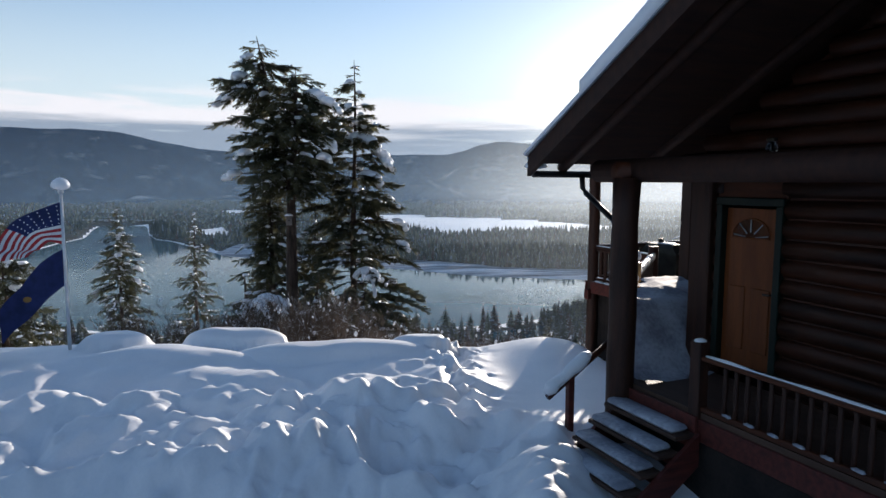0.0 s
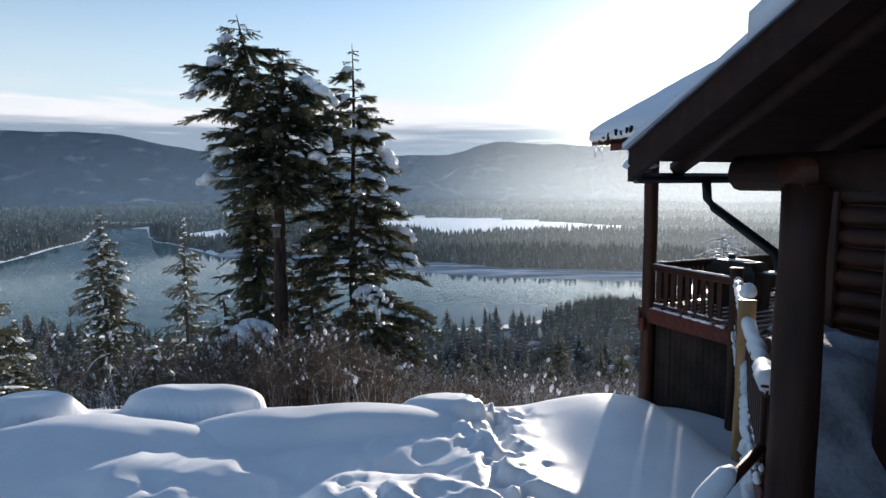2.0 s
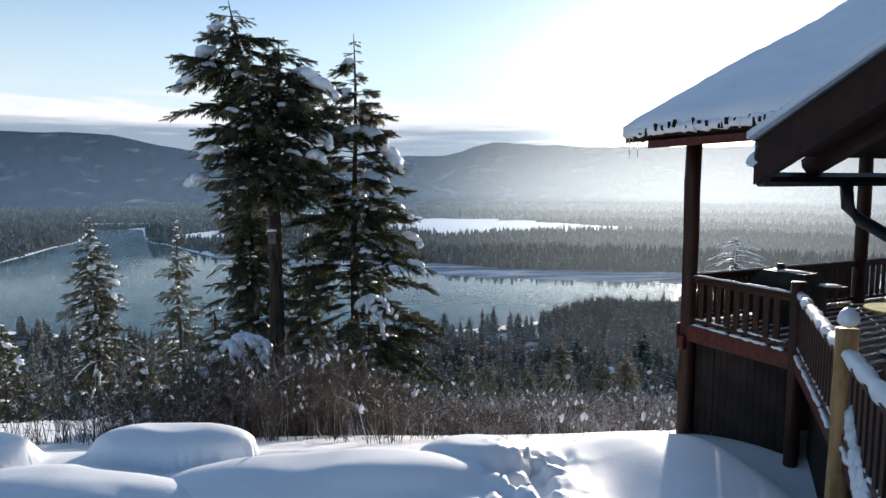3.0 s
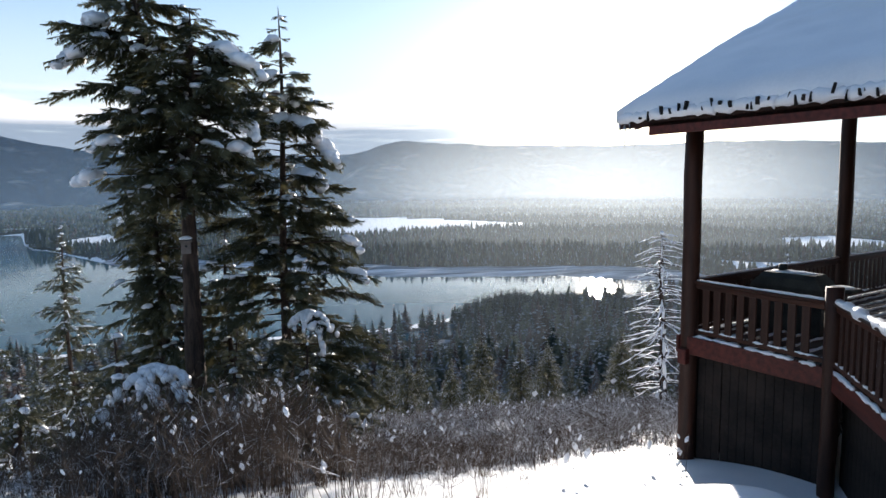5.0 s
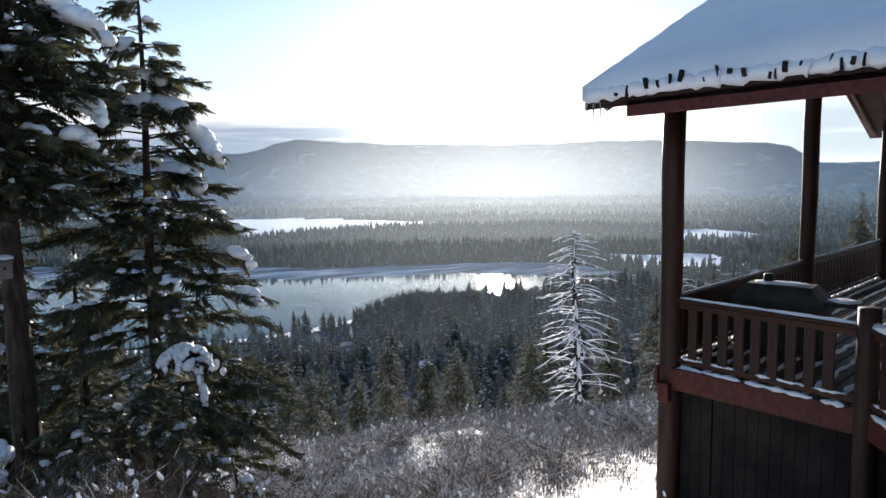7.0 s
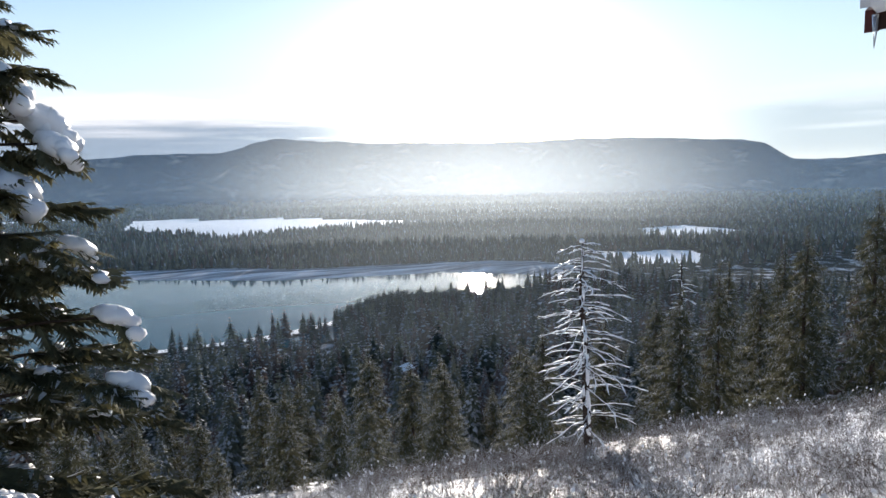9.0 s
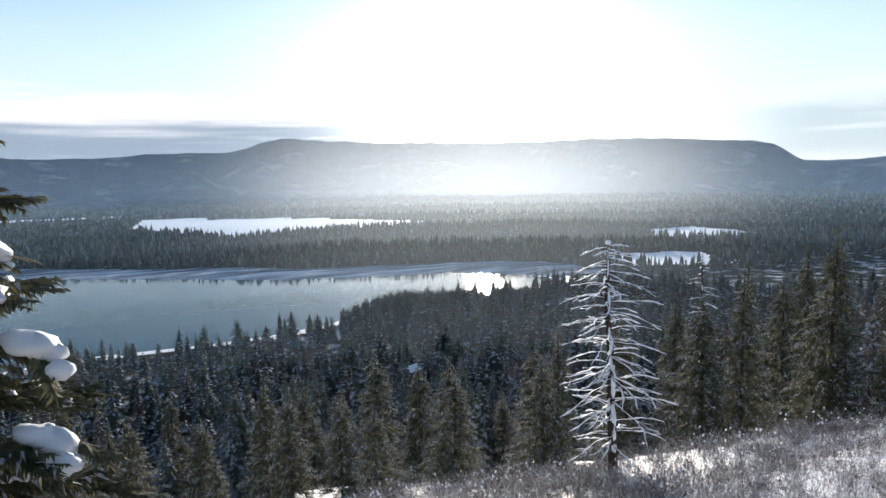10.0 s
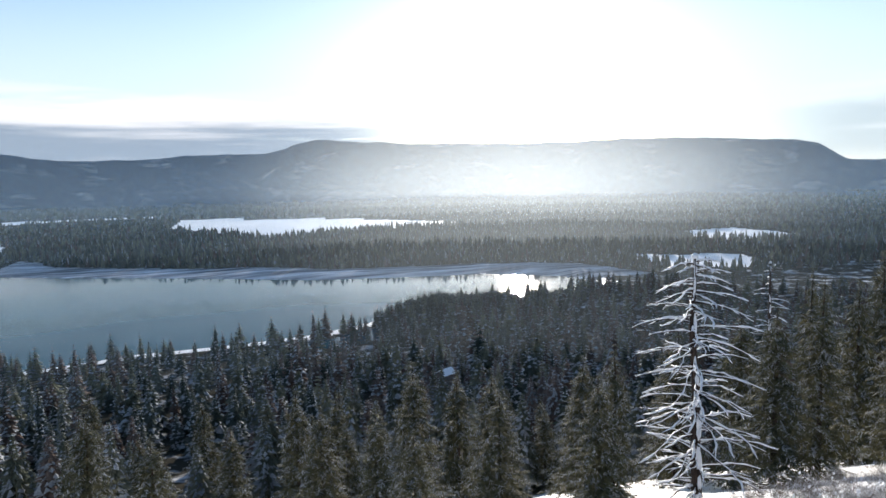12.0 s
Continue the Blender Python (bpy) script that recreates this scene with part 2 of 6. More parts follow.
# thin haze in the valley air, put on sheets: lets most light through and scatters a little of it
def haze_material(name, density, forward=0.3, spread=0.9):
    m = bpy.data.materials.new(name)
    m.use_nodes = True
    nt = m.node_tree
    nt.nodes.clear()
    clear, lit, thru = nt.nodes.new("ShaderNodeBsdfTransparent"), nt.nodes.new("ShaderNodeBsdfDiffuse"), nt.nodes.new("ShaderNodeBsdfTranslucent")
    for n in (lit, thru):
        n.inputs["Color"].default_value = (0.52, 0.76, 1.0, 1)
    both, mixed, outp = nt.nodes.new("ShaderNodeAddShader"), nt.nodes.new("ShaderNodeMixShader"), nt.nodes.new("ShaderNodeOutputMaterial")
    nt.links.new(lit.outputs[0], both.inputs[0])
    nt.links.new(thru.outputs[0], both.inputs[1])
    glow = nt.nodes.new("ShaderNodeBsdfRefraction")  # forward share of the haze, set strong to take in lens glare round the sun
    glow.inputs["Color"].default_value = (0.82, 0.92, 1.0, 1)
    glow.inputs["Roughness"].default_value, glow.inputs["IOR"].default_value = spread, 1.5
    blend = nt.nodes.new("ShaderNodeMixShader")
    blend.inputs[0].default_value = forward
    nt.links.new(both.outputs[0], blend.inputs[1])
    nt.links.new(glow.outputs[0], blend.inputs[2])
    tcn, sep, fade, cl, mul = (nt.nodes.new(k) for k in ("ShaderNodeTexCoord", "ShaderNodeSeparateXYZ", "ShaderNodeMapRange", "ShaderNodeTexNoise", "ShaderNodeMath"))
    nt.links.new(tcn.outputs["Generated"], sep.inputs[0])
    nt.links.new(sep.outputs[2], fade.inputs["Value"])
    fade.interpolation_type = "SMOOTHSTEP"
    fade.inputs["From Min"].default_value, fade.inputs["From Max"].default_value = 1.0, 0.3
    nt.links.new(tcn.outputs["Object"], cl.inputs["Vector"])
    cl.inputs["Scale"].default_value, cl.inputs["Detail"].default_value = 0.0012, 3
    mul.operation = "MULTIPLY"
    nt.links.new(fade.outputs[0], mul.inputs[0])
    span = nt.nodes.new("ShaderNodeMapRange")
    span.inputs["To Min"].default_value, span.inputs["To Max"].default_value = density * 0.75, density * 1.25
    nt.links.new(cl.outputs[0], span.inputs["Value"])
    nt.links.new(span.outputs[0], mul.inputs[1])
    nt.links.new(mul.outputs[0], mixed.inputs[0])
    nt.links.new(clear.outputs[0], mixed.inputs[1])
    nt.links.new(blend.outputs[0], mixed.inputs[2])
    nt.links.new(mixed.outputs[0], outp.inputs[0])
    return m


UNSEEN_HILL = land_material("unseen_dark_hill", (0.03, 0.036, 0.028), 0.22, 0.10, 0.36)
FLATS = land_material("river_flats", (0.17, 0.18, 0.20), 0.02, 0.36, 0.60, stretch=(0.35, 3.0, 1))
# brush on snow, with the shade between trees put into the dark patches
FLOOR = land_material("shaded_wood_floor", (0.045, 0.042, 0.034), 0.06, 0.28, 0.48)
FAR_FLOOR = land_material("far_shaded_wood_floor", (0.05, 0.05, 0.045), 0.03, 0.02, 0.26)


# ---- mesh helpers ----
class Build:
    """Collects vertices and faces of one mesh, with a material slot for each face."""

    def __init__(self):
        self.v, self.f, self.m, self.n = [], [], [], 0

    def add(self, verts, faces, slot=0):
        base = self.n
        self.v.extend(verts)
        self.n += len(verts)
        self.f.extend([tuple(i + base for i in q) for q in faces])
        self.m.extend([slot] * len(faces))
        return self

    def box(self, c, s, rot=None, slot=0, bevel=0.0):
        x, y, z = (k / 2 for k in s)
        b = min(bevel, x * 0.9, y * 0.9, z * 0.9)
        if b:
            vs, idx = [], {}
            for sx in (-1, 1):
                for sy in (-1, 1):
                    for sz in (-1, 1):
                        for ax in range(3):
                            p = [sx * (x - b), sy * (y - b), sz * (z - b)]
                            p[ax] = (sx * x, sy * y, sz * z)[ax]
                            idx[sx, sy, sz, ax] = len(vs)
                            vs.append(tuple(p))
            fs = []
            for ax in range(3):
                o1, o2 = (ax + 1) % 3, (ax + 2) % 3
                for sg in (-1, 1):
                    quad = []
                    for a, bb in ((-1, -1), (1, -1), (1, 1), (-1, 1)):
                        k = [0, 0, 0]
                        k[ax], k[o1], k[o2] = sg, a, bb
                        quad.append(idx[(*k, ax)])
                    fs.append(quad if sg > 0 else quad[::-1])
                for a in (-1, 1):
                    for bb in (-1, 1):
                        lo, hi = [0, 0, 0], [0, 0, 0]
                        lo[ax], hi[ax] = -1, 1
                        lo[o1] = hi[o1] = a
                        lo[o2] = hi[o2] = bb
                        q = [idx[(*lo, o1)], idx[(*hi, o1)], idx[(*hi, o2)], idx[(*lo, o2)]]
                        fs.append(q if a * bb < 0 else q[::-1])
            for sx in (-1, 1):
                for sy in (-1, 1):
                    for sz in (-1, 1):
                        t = [idx[sx, sy, sz, k] for k in range(3)]
                        fs.append(t if sx * sy * sz > 0 else t[::-1])
        else:
            vs = [(sx * x, sy * y, sz * z) for sx in (-1, 1) for sy in (-1, 1) for sz in (-1, 1)]
            fs = [(0, 1, 3, 2), (4, 6, 7, 5), (0, 4, 5, 1), (2, 3, 7, 6), (0, 2, 6, 4), (1, 5, 7, 3)]
        m = Matrix.Translation(c) @ (rot.to_4x4() if rot else Matrix.Identity(4))
        return self.add([tuple(m @ Vector(p)) for p in vs], fs, slot)

    def tube(self, pts, radii, n=8, slot=0, cap=True):
        pts = [Vector(p) for p in pts]
        if isinstance(radii, (int, float)):
            radii = [radii] * len(pts)
        radii = [float(r_) for r_ in radii]
        vs, fs = [], []
        for i, p in enumerate(pts):
            d = (pts[min(i + 1, len(pts) - 1)] - pts[max(i - 1, 0)]).normalized()
            side = d.cross(Vector((0, 0, 1)) if abs(d.z) < 0.9 else Vector((1, 0, 0))).normalized()
            up = side.cross(d)
            for k in range(n):
                a = 2 * math.pi * k / n
                vs.append(tuple(p + radii[i] * (math.cos(a) * side + math.sin(a) * up)))
        for i in range(len(pts) - 1):
            for k in range(n):
                k2 = (k + 1) % n
                fs.append((i * n + k, i * n + k2, (i + 1) * n + k2, (i + 1) * n + k))
        if cap:
            fs.append(tuple(range(n))[::-1])
            fs.append(tuple((len(pts) - 1) * n + k for k in range(n)))
        return self.add(vs, fs, slot)

    def blob(self, c, s, rng, rough=0.15, rings=6, seg=10, slot=0, flat=0.0):
        """A lumpy rounded heap with a flattened underside."""
        vs, fs = [], []
        ph = [rng.uniform(0, 6.28) for _ in range(4)]
        for i in range(rings + 1):
            th = math.pi * i / rings
            for k in range(seg):
                a = 2 * math.pi * k / seg
                r = 1 + rough * (math.sin(2 * a + ph[0]) * math.sin(th) + 0.6 * math.sin(3 * a + 2 * th + ph[1]) + 0.4 * math.sin(5 * a + ph[2] + 3 * th) * math.sin(th))
                z = math.cos(th)
                if z < 0:
                    z *= 1 - flat
                vs.append((c[0] + s[0] * r * math.sin(th) * math.cos(a), c[1] + s[1] * r * math.sin(th) * math.sin(a), c[2] + s[2] * r * z))
        for i in range(rings):
            for k in range(seg):
                k2 = (k + 1) % seg
                fs.append((i * seg + k, (i + 1) * seg + k, (i + 1) * seg + k2, i * seg + k2))
        return self.add(vs, fs, slot)

    def mesh(self, name, mats, smooth=True):
        me = bpy.data.meshes.new(name)
        me.from_pydata(self.v, [], self.f)
        for m in mats if isinstance(mats, (list, tuple)) else [mats]:
            me.materials.append(m)
        me.polygons.foreach_set("material_index", self.m)
        me.polygons.foreach_set("use_smooth", [smooth] * len(self.f))
        me.update()
        return me


def part(name, build, mats, parent=None, label="", smooth=False, at=None):
    ob = new(name, build.mesh(name, mats, smooth) if isinstance(build, Build) else build)
    if parent:
        ob.parent = parent
    if at is not None:
        ob.matrix_basis = at
    if label:
        ob["label"] = label
    return ob


def thing(name, m, label, category, group="", kind=""):
    ob = new(name)
    ob.matrix_basis = m
    return tagged(ob, label, category, group, kind)


def big_mesh(name, verts, faces, mats, slots=None, smooth=False):
    """A mesh from whole arrays; faces all with the same number of corners."""
    me = bpy.data.meshes.new(name)
    verts, faces = np.asarray(verts, np.float32), np.asarray(faces, np.int32)
    k = faces.shape[1]
    me.vertices.add(len(verts))
    me.vertices.foreach_set("co", verts.ravel())
    me.loops.add(faces.size)
    me.loops.foreach_set("vertex_index", faces.ravel())
    me.polygons.add(len(faces))
    me.polygons.foreach_set("loop_start", np.arange(0, faces.size, k, dtype=np.int32))
    for m in mats:
        me.materials.append(m)
    if slots is not None:
        me.polygons.foreach_set("material_index", np.asarray(slots, np.int32))
    me.polygons.foreach_set("use_smooth", np.full(len(faces), smooth))
    me.update(calc_edges=True)
    return me


def lattice(ix, iy, seed):
    h = np.sin(ix * 127.1 + iy * 311.7 + seed * 74.7) * 43758.5453
    return h - np.floor(h)


def vnoise(x, y, seed=0):
    x, y = np.asarray(x, float), np.asarray(y, float)
    ix, iy = np.floor(x), np.floor(y)
    fx, fy = x - ix, y - iy
    fx, fy = fx * fx * fx * (fx * (fx * 6 - 15) + 10), fy * fy * fy * (fy * (fy * 6 - 15) + 10)
    a, b_ = lattice(ix, iy, seed), lattice(ix + 1, iy, seed)
    c, d = lattice(ix, iy + 1, seed), lattice(ix + 1, iy + 1, seed)
    return (a + (b_ - a) * fx) * (1 - fy) + (c + (d - c) * fx) * fy - 0.5


def fbm(x, y, seed=0, octaves=4):
    total, amp = 0, 1.0
    for o in range(octaves):
        total = total + amp * vnoise(x * 2**o, y * 2**o, seed + o)
        amp *= 0.5
    return total


def smooth01(v, lo, hi):
    t = np.clip((v - lo) / (hi - lo), 0, 1)
    return t * t * (3 - 2 * t)


# ---- the land ----
WATER_Z = -106.0
RIVER = np.array([(-1500, 300), (-700, 430), (-320, 470), (-200, 440), (-144, 444), (-79, 462), (-20, 464), (34, 474), (100, 510), (158, 563), (250, 552), (330, 585), (310, 644), (240, 692), (141, 711), (49, 730), (-43, 784), (-141, 834), (-244, 881), (-317, 922), (-436, 1074),
                  (-500, 1157), (-537, 1180), (-603, 1295), (-733, 1562), (-841, 1560), (-800, 1450), (-692, 1222), (-680, 1164), (-668, 1091), (-633, 963), (-614, 873), (-1500, 640)], float)


def inside(poly, x, y):
    hit = np.zeros(np.shape(x), bool)
    for (x1, y1), (x2, y2) in zip(poly, np.roll(poly, -1, 0)):
        cross = (y1 > y) != (y2 > y)
        hit ^= cross & (x < (x2 - x1) * (y - y1) / (y2 - y1 + 1e-12) + x1)
    return hit


def river_distance(x, y):
    """Metres to the shore, negative on the water."""
    best = np.full(np.shape(x), 1e9)
    for (x1, y1), (x2, y2) in zip(RIVER, np.roll(RIVER, -1, 0)):
        dx, dy = x2 - x1, y2 - y1
        t = np.clip(((x - x1) * dx + (y - y1) * dy) / (dx * dx + dy * dy), 0, 1)
        best = np.minimum(best, np.hypot(x - x1 - t * dx, y - y1 - t * dy))
    return np.where(inside(RIVER, x, y), -best, best)


BANK_Y = (-60, 5.0, 7.0, 8.2, 9.3, 10.1, 11.2, 12.6, 16.7)
BANK_Z = (-1.9, -1.9, -1.62, -1.18, -0.84, -0.74, -0.70, -0.85, -2.3)
SLOPE_Y = (-60, 4.5, 6.4, 8.4, 11.2, 12.6, 16.7, 24, 42, 80, 117, 180, 250, 400, 440)
SLOPE_Z = (-1.45, -1.42, -1.22, -0.80, -0.70, -0.85, -2.3, -5.2, -11.7, -31, -50, -70, -88, -103, -104.5)
# heaps of ploughed snow: x, y, half widths, height
HEAPS = ((-5.72, 12.15, 0.6, 0.42, 0.32), (-3.5, 12.5, 0.92, 0.46, 0.38), (0.25, 12.05, 0.62, 0.42, 0.31), (-1.3, 11.6, 1.9, 0.55, 0.26), (-4.3, 11.3, 1.5, 0.5, 0.18),
         (-2.7, 9.6, 0.55, 0.35, 0.28), (-1.6, 9.3, 0.35, 0.3, 0.26), (-0.4, 9.6, 0.9, 0.5, 0.30), (-3.9, 9.4, 0.5, 0.35, 0.24), (-5.2, 9.3, 0.7, 0.4, 0.2),
         (0.7, 8.8, 0.5, 0.45, 0.32), (0.1, 8.4, 0.4, 0.3, 0.22), (1.4, 8.6, 0.3, 0.25, 0.18), (2.9, 12.3, 1.3, 1.2, 0.22), (-1.2, 7.6, 0.9, 0.35, 0.2), (1.35, 6.7, 0.95, 1.5, 0.42), (-6.6, 9.0, 0.8, 0.5, 0.22))


def land(x, y):
    x, y = np.asarray(x, float), np.asarray(y, float)
    along = y + 0.05 * np.clip(x, -60, 200) * smooth01(y, 20, 60)
    bend = np.where(x < -3, (x + 3) * 0.05, 0) * smooth01(y, 8, 20)
    hill = np.interp(along - bend, SLOPE_Y, SLOPE_Z)
    ploughed_side = smooth01(x, 2.1, 0.7) * smooth01(y, 13.0, 12.6)
    hill = hill + (np.interp(along - bend, BANK_Y, BANK_Z) - hill) * ploughed_side
    hill = hill + fbm(x / 9, y / 9, 3) * 0.9 * smooth01(y, 14, 30) + fbm(x / 40, y / 40, 5) * 5 * smooth01(y, 40, 110)
    near = smooth01(y, 13.2, 12.2) * smooth01(np.hypot(x, y - 8), 30, 16)
    heap = 0
    for j_, (hx, hy, rx, ry, hh) in enumerate(HEAPS):
        q = ((x - hx) / rx) ** 2 + ((y - hy) / ry) ** 2
        heap = np.maximum(heap, hh * (np.clip(1.25 - q, 0, 1) ** 0.33 if j_ < 3 else smooth01(q, 1.6, 0.1)))
    ploughed = smooth01(y, 5.4, 7.4) * smooth01(y, 11.6, 9.8) * smooth01(x, 2.9, 1.6)
    warp = fbm(x / 0.9, y / 0.9, 17, 2) * 0.5
    lumps = (0.34 - np.abs(fbm((x + warp) / 1.35, (y + warp) / 1.15, 11, 3))) * (0.6 - 0.26 * smooth01(y, 7.8, 9.4)) * ploughed + np.clip(fbm(x / 0.33, y / 0.33, 13, 2), 0, 1) * 0.16 * ploughed * smooth01(fbm(x / 1.7, y / 1.7, 15, 2), -0.1, 0.3)
    lumps = lumps + (fbm(x / 0.42, y / 0.42, 23, 3) * 0.19 + np.abs(fbm(x / 0.26, y / 0.26, 25, 2)) * 0.05) * smooth01(y, 5.0, 6.2) * smooth01(y, 9.0, 7.8) * smooth01(np.abs(x + 0.2), 3.2, 1.6)
    lumps = lumps + fbm(x / 0.17, y / 0.17, 27, 2) * 0.055 * smooth01(y, 5.2, 6.0) * smooth01(y, 8.4, 7.6) * smooth01(np.abs(x - 0.2), 2.6, 1.4)
    # clods thrown up by the plough
    clods = np.abs(fbm(x / 0.55, y / 0.5, 33, 3)) * 0.34 + np.clip(fbm(x / 0.21, y / 0.21, 35, 2), -0.2, 0.6) * 0.085
    lumps = lumps + clods * smooth01(y, 5.8, 6.8) * smooth01(y, 10.2, 9.0) * smooth01(x, 2.6, 1.4)
    roll = fbm(x / 2.2, y / 2.2, 21, 3) * 0.14
    crest_wave = fbm(x / 1.6, y / 2.4, 37, 2) * 0.5 * smooth01(y, 6.5, 8.0) * smooth01(y, 10.8, 9.6) * ploughed_side
    hill = hill + near * (lumps + roll + crest_wave) + heap * (1 - 0.45 * ploughed)
    hill = hill - 1.1 * np.exp(-(((x - 5.2) / 1.7) ** 2 + ((y - 12.7) / 1.9) ** 2))
    # smooth drift between the trail and the deck
    drift = smooth01(x, 0.75, 1.9) * smooth01(y, 8.3, 9.3) * smooth01(x, 4.2, 3.0) * smooth01(y, 13.6, 12.5)
    hill = hill + (-0.94 + 0.03 * (np.clip(y, 8, 12.2) - 9) + 0.10 * smooth01(x, 1.3, 2.7) + 0.15 * np.exp(-(((x - 2.65) / 0.75) ** 2 + ((y - 12.0) / 1.3) ** 2)) + roll * 0.3 - hill) * drift
    # trodden trail through the bank
    tx = 0.95 + 0.15 * np.sin(y * 2.1)
    trail = np.exp(-(((x - tx) / 0.38) ** 2)) * smooth01(y, 8.6, 9.4) * smooth01(y, 12.8, 12.0)
    hill = hill - trail * (0.05 + 0.42 * np.clip(fbm(x / 0.24, y / 0.24, 31, 2), -0.25, 0.35))
    far = -103.5 + 9 * smooth01(y, 900, 3200) + fbm(x / 160, y / 160, 41) * 5
    rise = np.where(y > 430, far, hill)
    rise = np.where((y > 400) & (y <= 430), hill + (far - hill) * (y - 400) / 30, rise)
    d = river_distance(x, y)
    bank = WATER_Z + np.where(d > 0, np.minimum(d * 0.10, 0.6 + d * 0.03), np.maximum(d * 0.25, -5))
    return np.where(d < 25, np.where(d < 0, bank, bank + (rise - bank) * np.clip(d / 25, 0, 1) ** 2), rise)


rings = np.concatenate([np.concatenate([[0.003], np.arange(0.06, 4.6, 0.06), np.arange(4.6, 14, 0.11)]), 14 * 1.034 ** np.arange(0, 100), 396 * 1.0125 ** np.arange(0, 118), 1735 * 1.05 ** np.arange(0, 30)])
rings = rings[rings < 4950]
ang = np.radians(np.concatenate([np.arange(-50, 70, 0.24), np.arange(70, 310, 1.0)]))  # finer where the valley opens
spokes = len(ang)
RR, AA = np.meshgrid(rings, ang, indexing="ij")
GX, GY = -0.6 + RR * np.sin(AA), 9.2 + RR * np.cos(AA)
GZ = land(GX, GY)
verts = np.stack([GX, GY, GZ], -1).reshape(-1, 3)
i, k = np.meshgrid(np.arange(len(rings) - 1), np.arange(spokes), indexing="ij")
k2 = (k + 1) % spokes
quads = np.stack([i * spokes + k, i * spokes + k2, (i + 1) * spokes + k2, (i + 1) * spokes + k], -1).reshape(-1, 4)[:, ::-1]
QX, QY = GX.reshape(-1)[quads].mean(1), GY.reshape(-1)[quads].mean(1)
FIELDS = [np.array([(-215, 1630), (-230, 2050), (215, 1850), (470, 1480), (330, 1400), (20, 1270), (-100, 1480)], float), np.array([(690, 830), (700, 1030), (890, 1050), (880, 830)], float), np.array([(430, 640), (470, 760), (590, 690), (560, 590)], float),
          np.array([(-560, 1330), (-505, 1235), (-420, 1140), (-395, 1230), (-470, 1380), (-520, 1500)], float), np.array([(-700, 2100), (-300, 2250), (-250, 2330), (-800, 2200)], float)]
QD = river_distance(QX, QY)
flats = (QY > 600) & (QX > -345) & (QD > 0) & (QD < 78)
under_woods = (QY > 95) & (QD > np.where(QX < -380, 5, 14))
for f_ in FIELDS:
    under_woods &= ~inside(f_, QX, QY)
tagged(new("ground", big_mesh("ground", verts, quads, [SNOW, FLOOR, FLATS, FAR_FLOOR], np.where(flats, 2, np.where(under_woods & (QY > 600), 3, under_woods.astype(int))), smooth=True)), "deep ploughed snow on a hillside falling to a valley", "snowy ground", kind="structure")

water = Build()
water.add([(-1600, 200, WATER_Z), (420, 200, WATER_Z), (420, 1750, WATER_Z), (-1600, 1750, WATER_Z)], [(0, 1, 2, 3)])
tagged(part("water", water, WATER), "calm blue-green river in the valley", "river", kind="structure")

# wooded ridges that close the valley: azimuth and height angle of the skyline, in degrees
RIDGE_AZ = (-180, -60, -34, -28, -25, -21, -15, -10, -6, 0.6, 4.9, 9, 13, 24, 34, 38.5, 44.7, 46.3, 48.5, 52, 60, 180)
RIDGE_EL = (3.2, 3.6, 4.0, 4.05, 3.55, 2.8, 2.15, 2.1, 2.4, 2.55, 3.74, 3.45, 3.2, 3.0, 3.05, 2.9, 2.45, 2.1, 0.8, 0.7, 1.5, 3.2)
az = np.linspace(-180, 180, 1100)
steps_out = np.linspace(0, 1, 46)
SS, ZZ = np.meshgrid(steps_out, np.radians(az), indexing="ij")
top = np.interp(np.degrees(ZZ), RIDGE_AZ, RIDGE_EL)
dist = 2900 + 1500 * SS
foot = -98.0
crest = 2.5 + 4400 * np.tan(np.radians(top)) + fbm(np.degrees(ZZ) / 1.5, 0 * ZZ, 51) * 10
rough_ = fbm(np.degrees(ZZ) / 3.2, SS * 4, 53, 5)
MZ = foot + (crest - foot) * (0.1 * SS + 0.9 * SS**2.0) + rough_ * 70 * np.sin(np.pi * SS) - 4 * (SS == 0)
mv = np.stack([dist * np.sin(ZZ), dist * np.cos(ZZ), MZ], -1).reshape(-1, 3)
n = len(az)
i, k = np.meshgrid(np.arange(len(steps_out) - 1), np.arange(n - 1), indexing="ij")
mq = np.stack([i * n + k, i * n + k + 1, (i + 1) * n + k + 1, (i + 1) * n + k], -1).reshape(-1, 4)[:, ::-1]
tagged(new("backdrop_mountains", big_mesh("backdrop_mountains", mv, mq, [MOUNTAIN], smooth=True)), "long wooded mountain ridges dusted with snow, haze blue in their colour", "mountains", kind="structure")

for r_, top_, dens, fwd, wide in ((330, 0, 0.014, 0.34, 1.0), (640, 30, 0.020, 0.42, 1.0), (1000, 60, 0.026, 0.44, 1.0), (1400, 120, 0.028, 0.44, 1.0), (1850, 200, 0.032, 0.38, 0.97), (2280, 360, 0.034, 0.33, 0.94), (2700, 820, 0.038, 0.36, 0.88)):
    hz = Build()
    na = 60
    for q in range(na + 1):
        a = radians(-70 + 170 * q / na)
        hz.v += [(r_ * math.sin(a), r_ * math.cos(a), -112.0), (r_ * math.sin(a), r_ * math.cos(a), float(top_))]
    hz.n = len(hz.v)
    hz.f = [(2 * q, 2 * q + 2, 2 * q + 3, 2 * q + 1) for q in range(na)]
    hz.m = [0] * na
    tagged(part("backdrop_haze", hz, haze_material("valley_haze", dens, fwd, wide), smooth=True), "thin sheet standing for sunlit haze and sun glare over the valley", "haze", kind="structure")

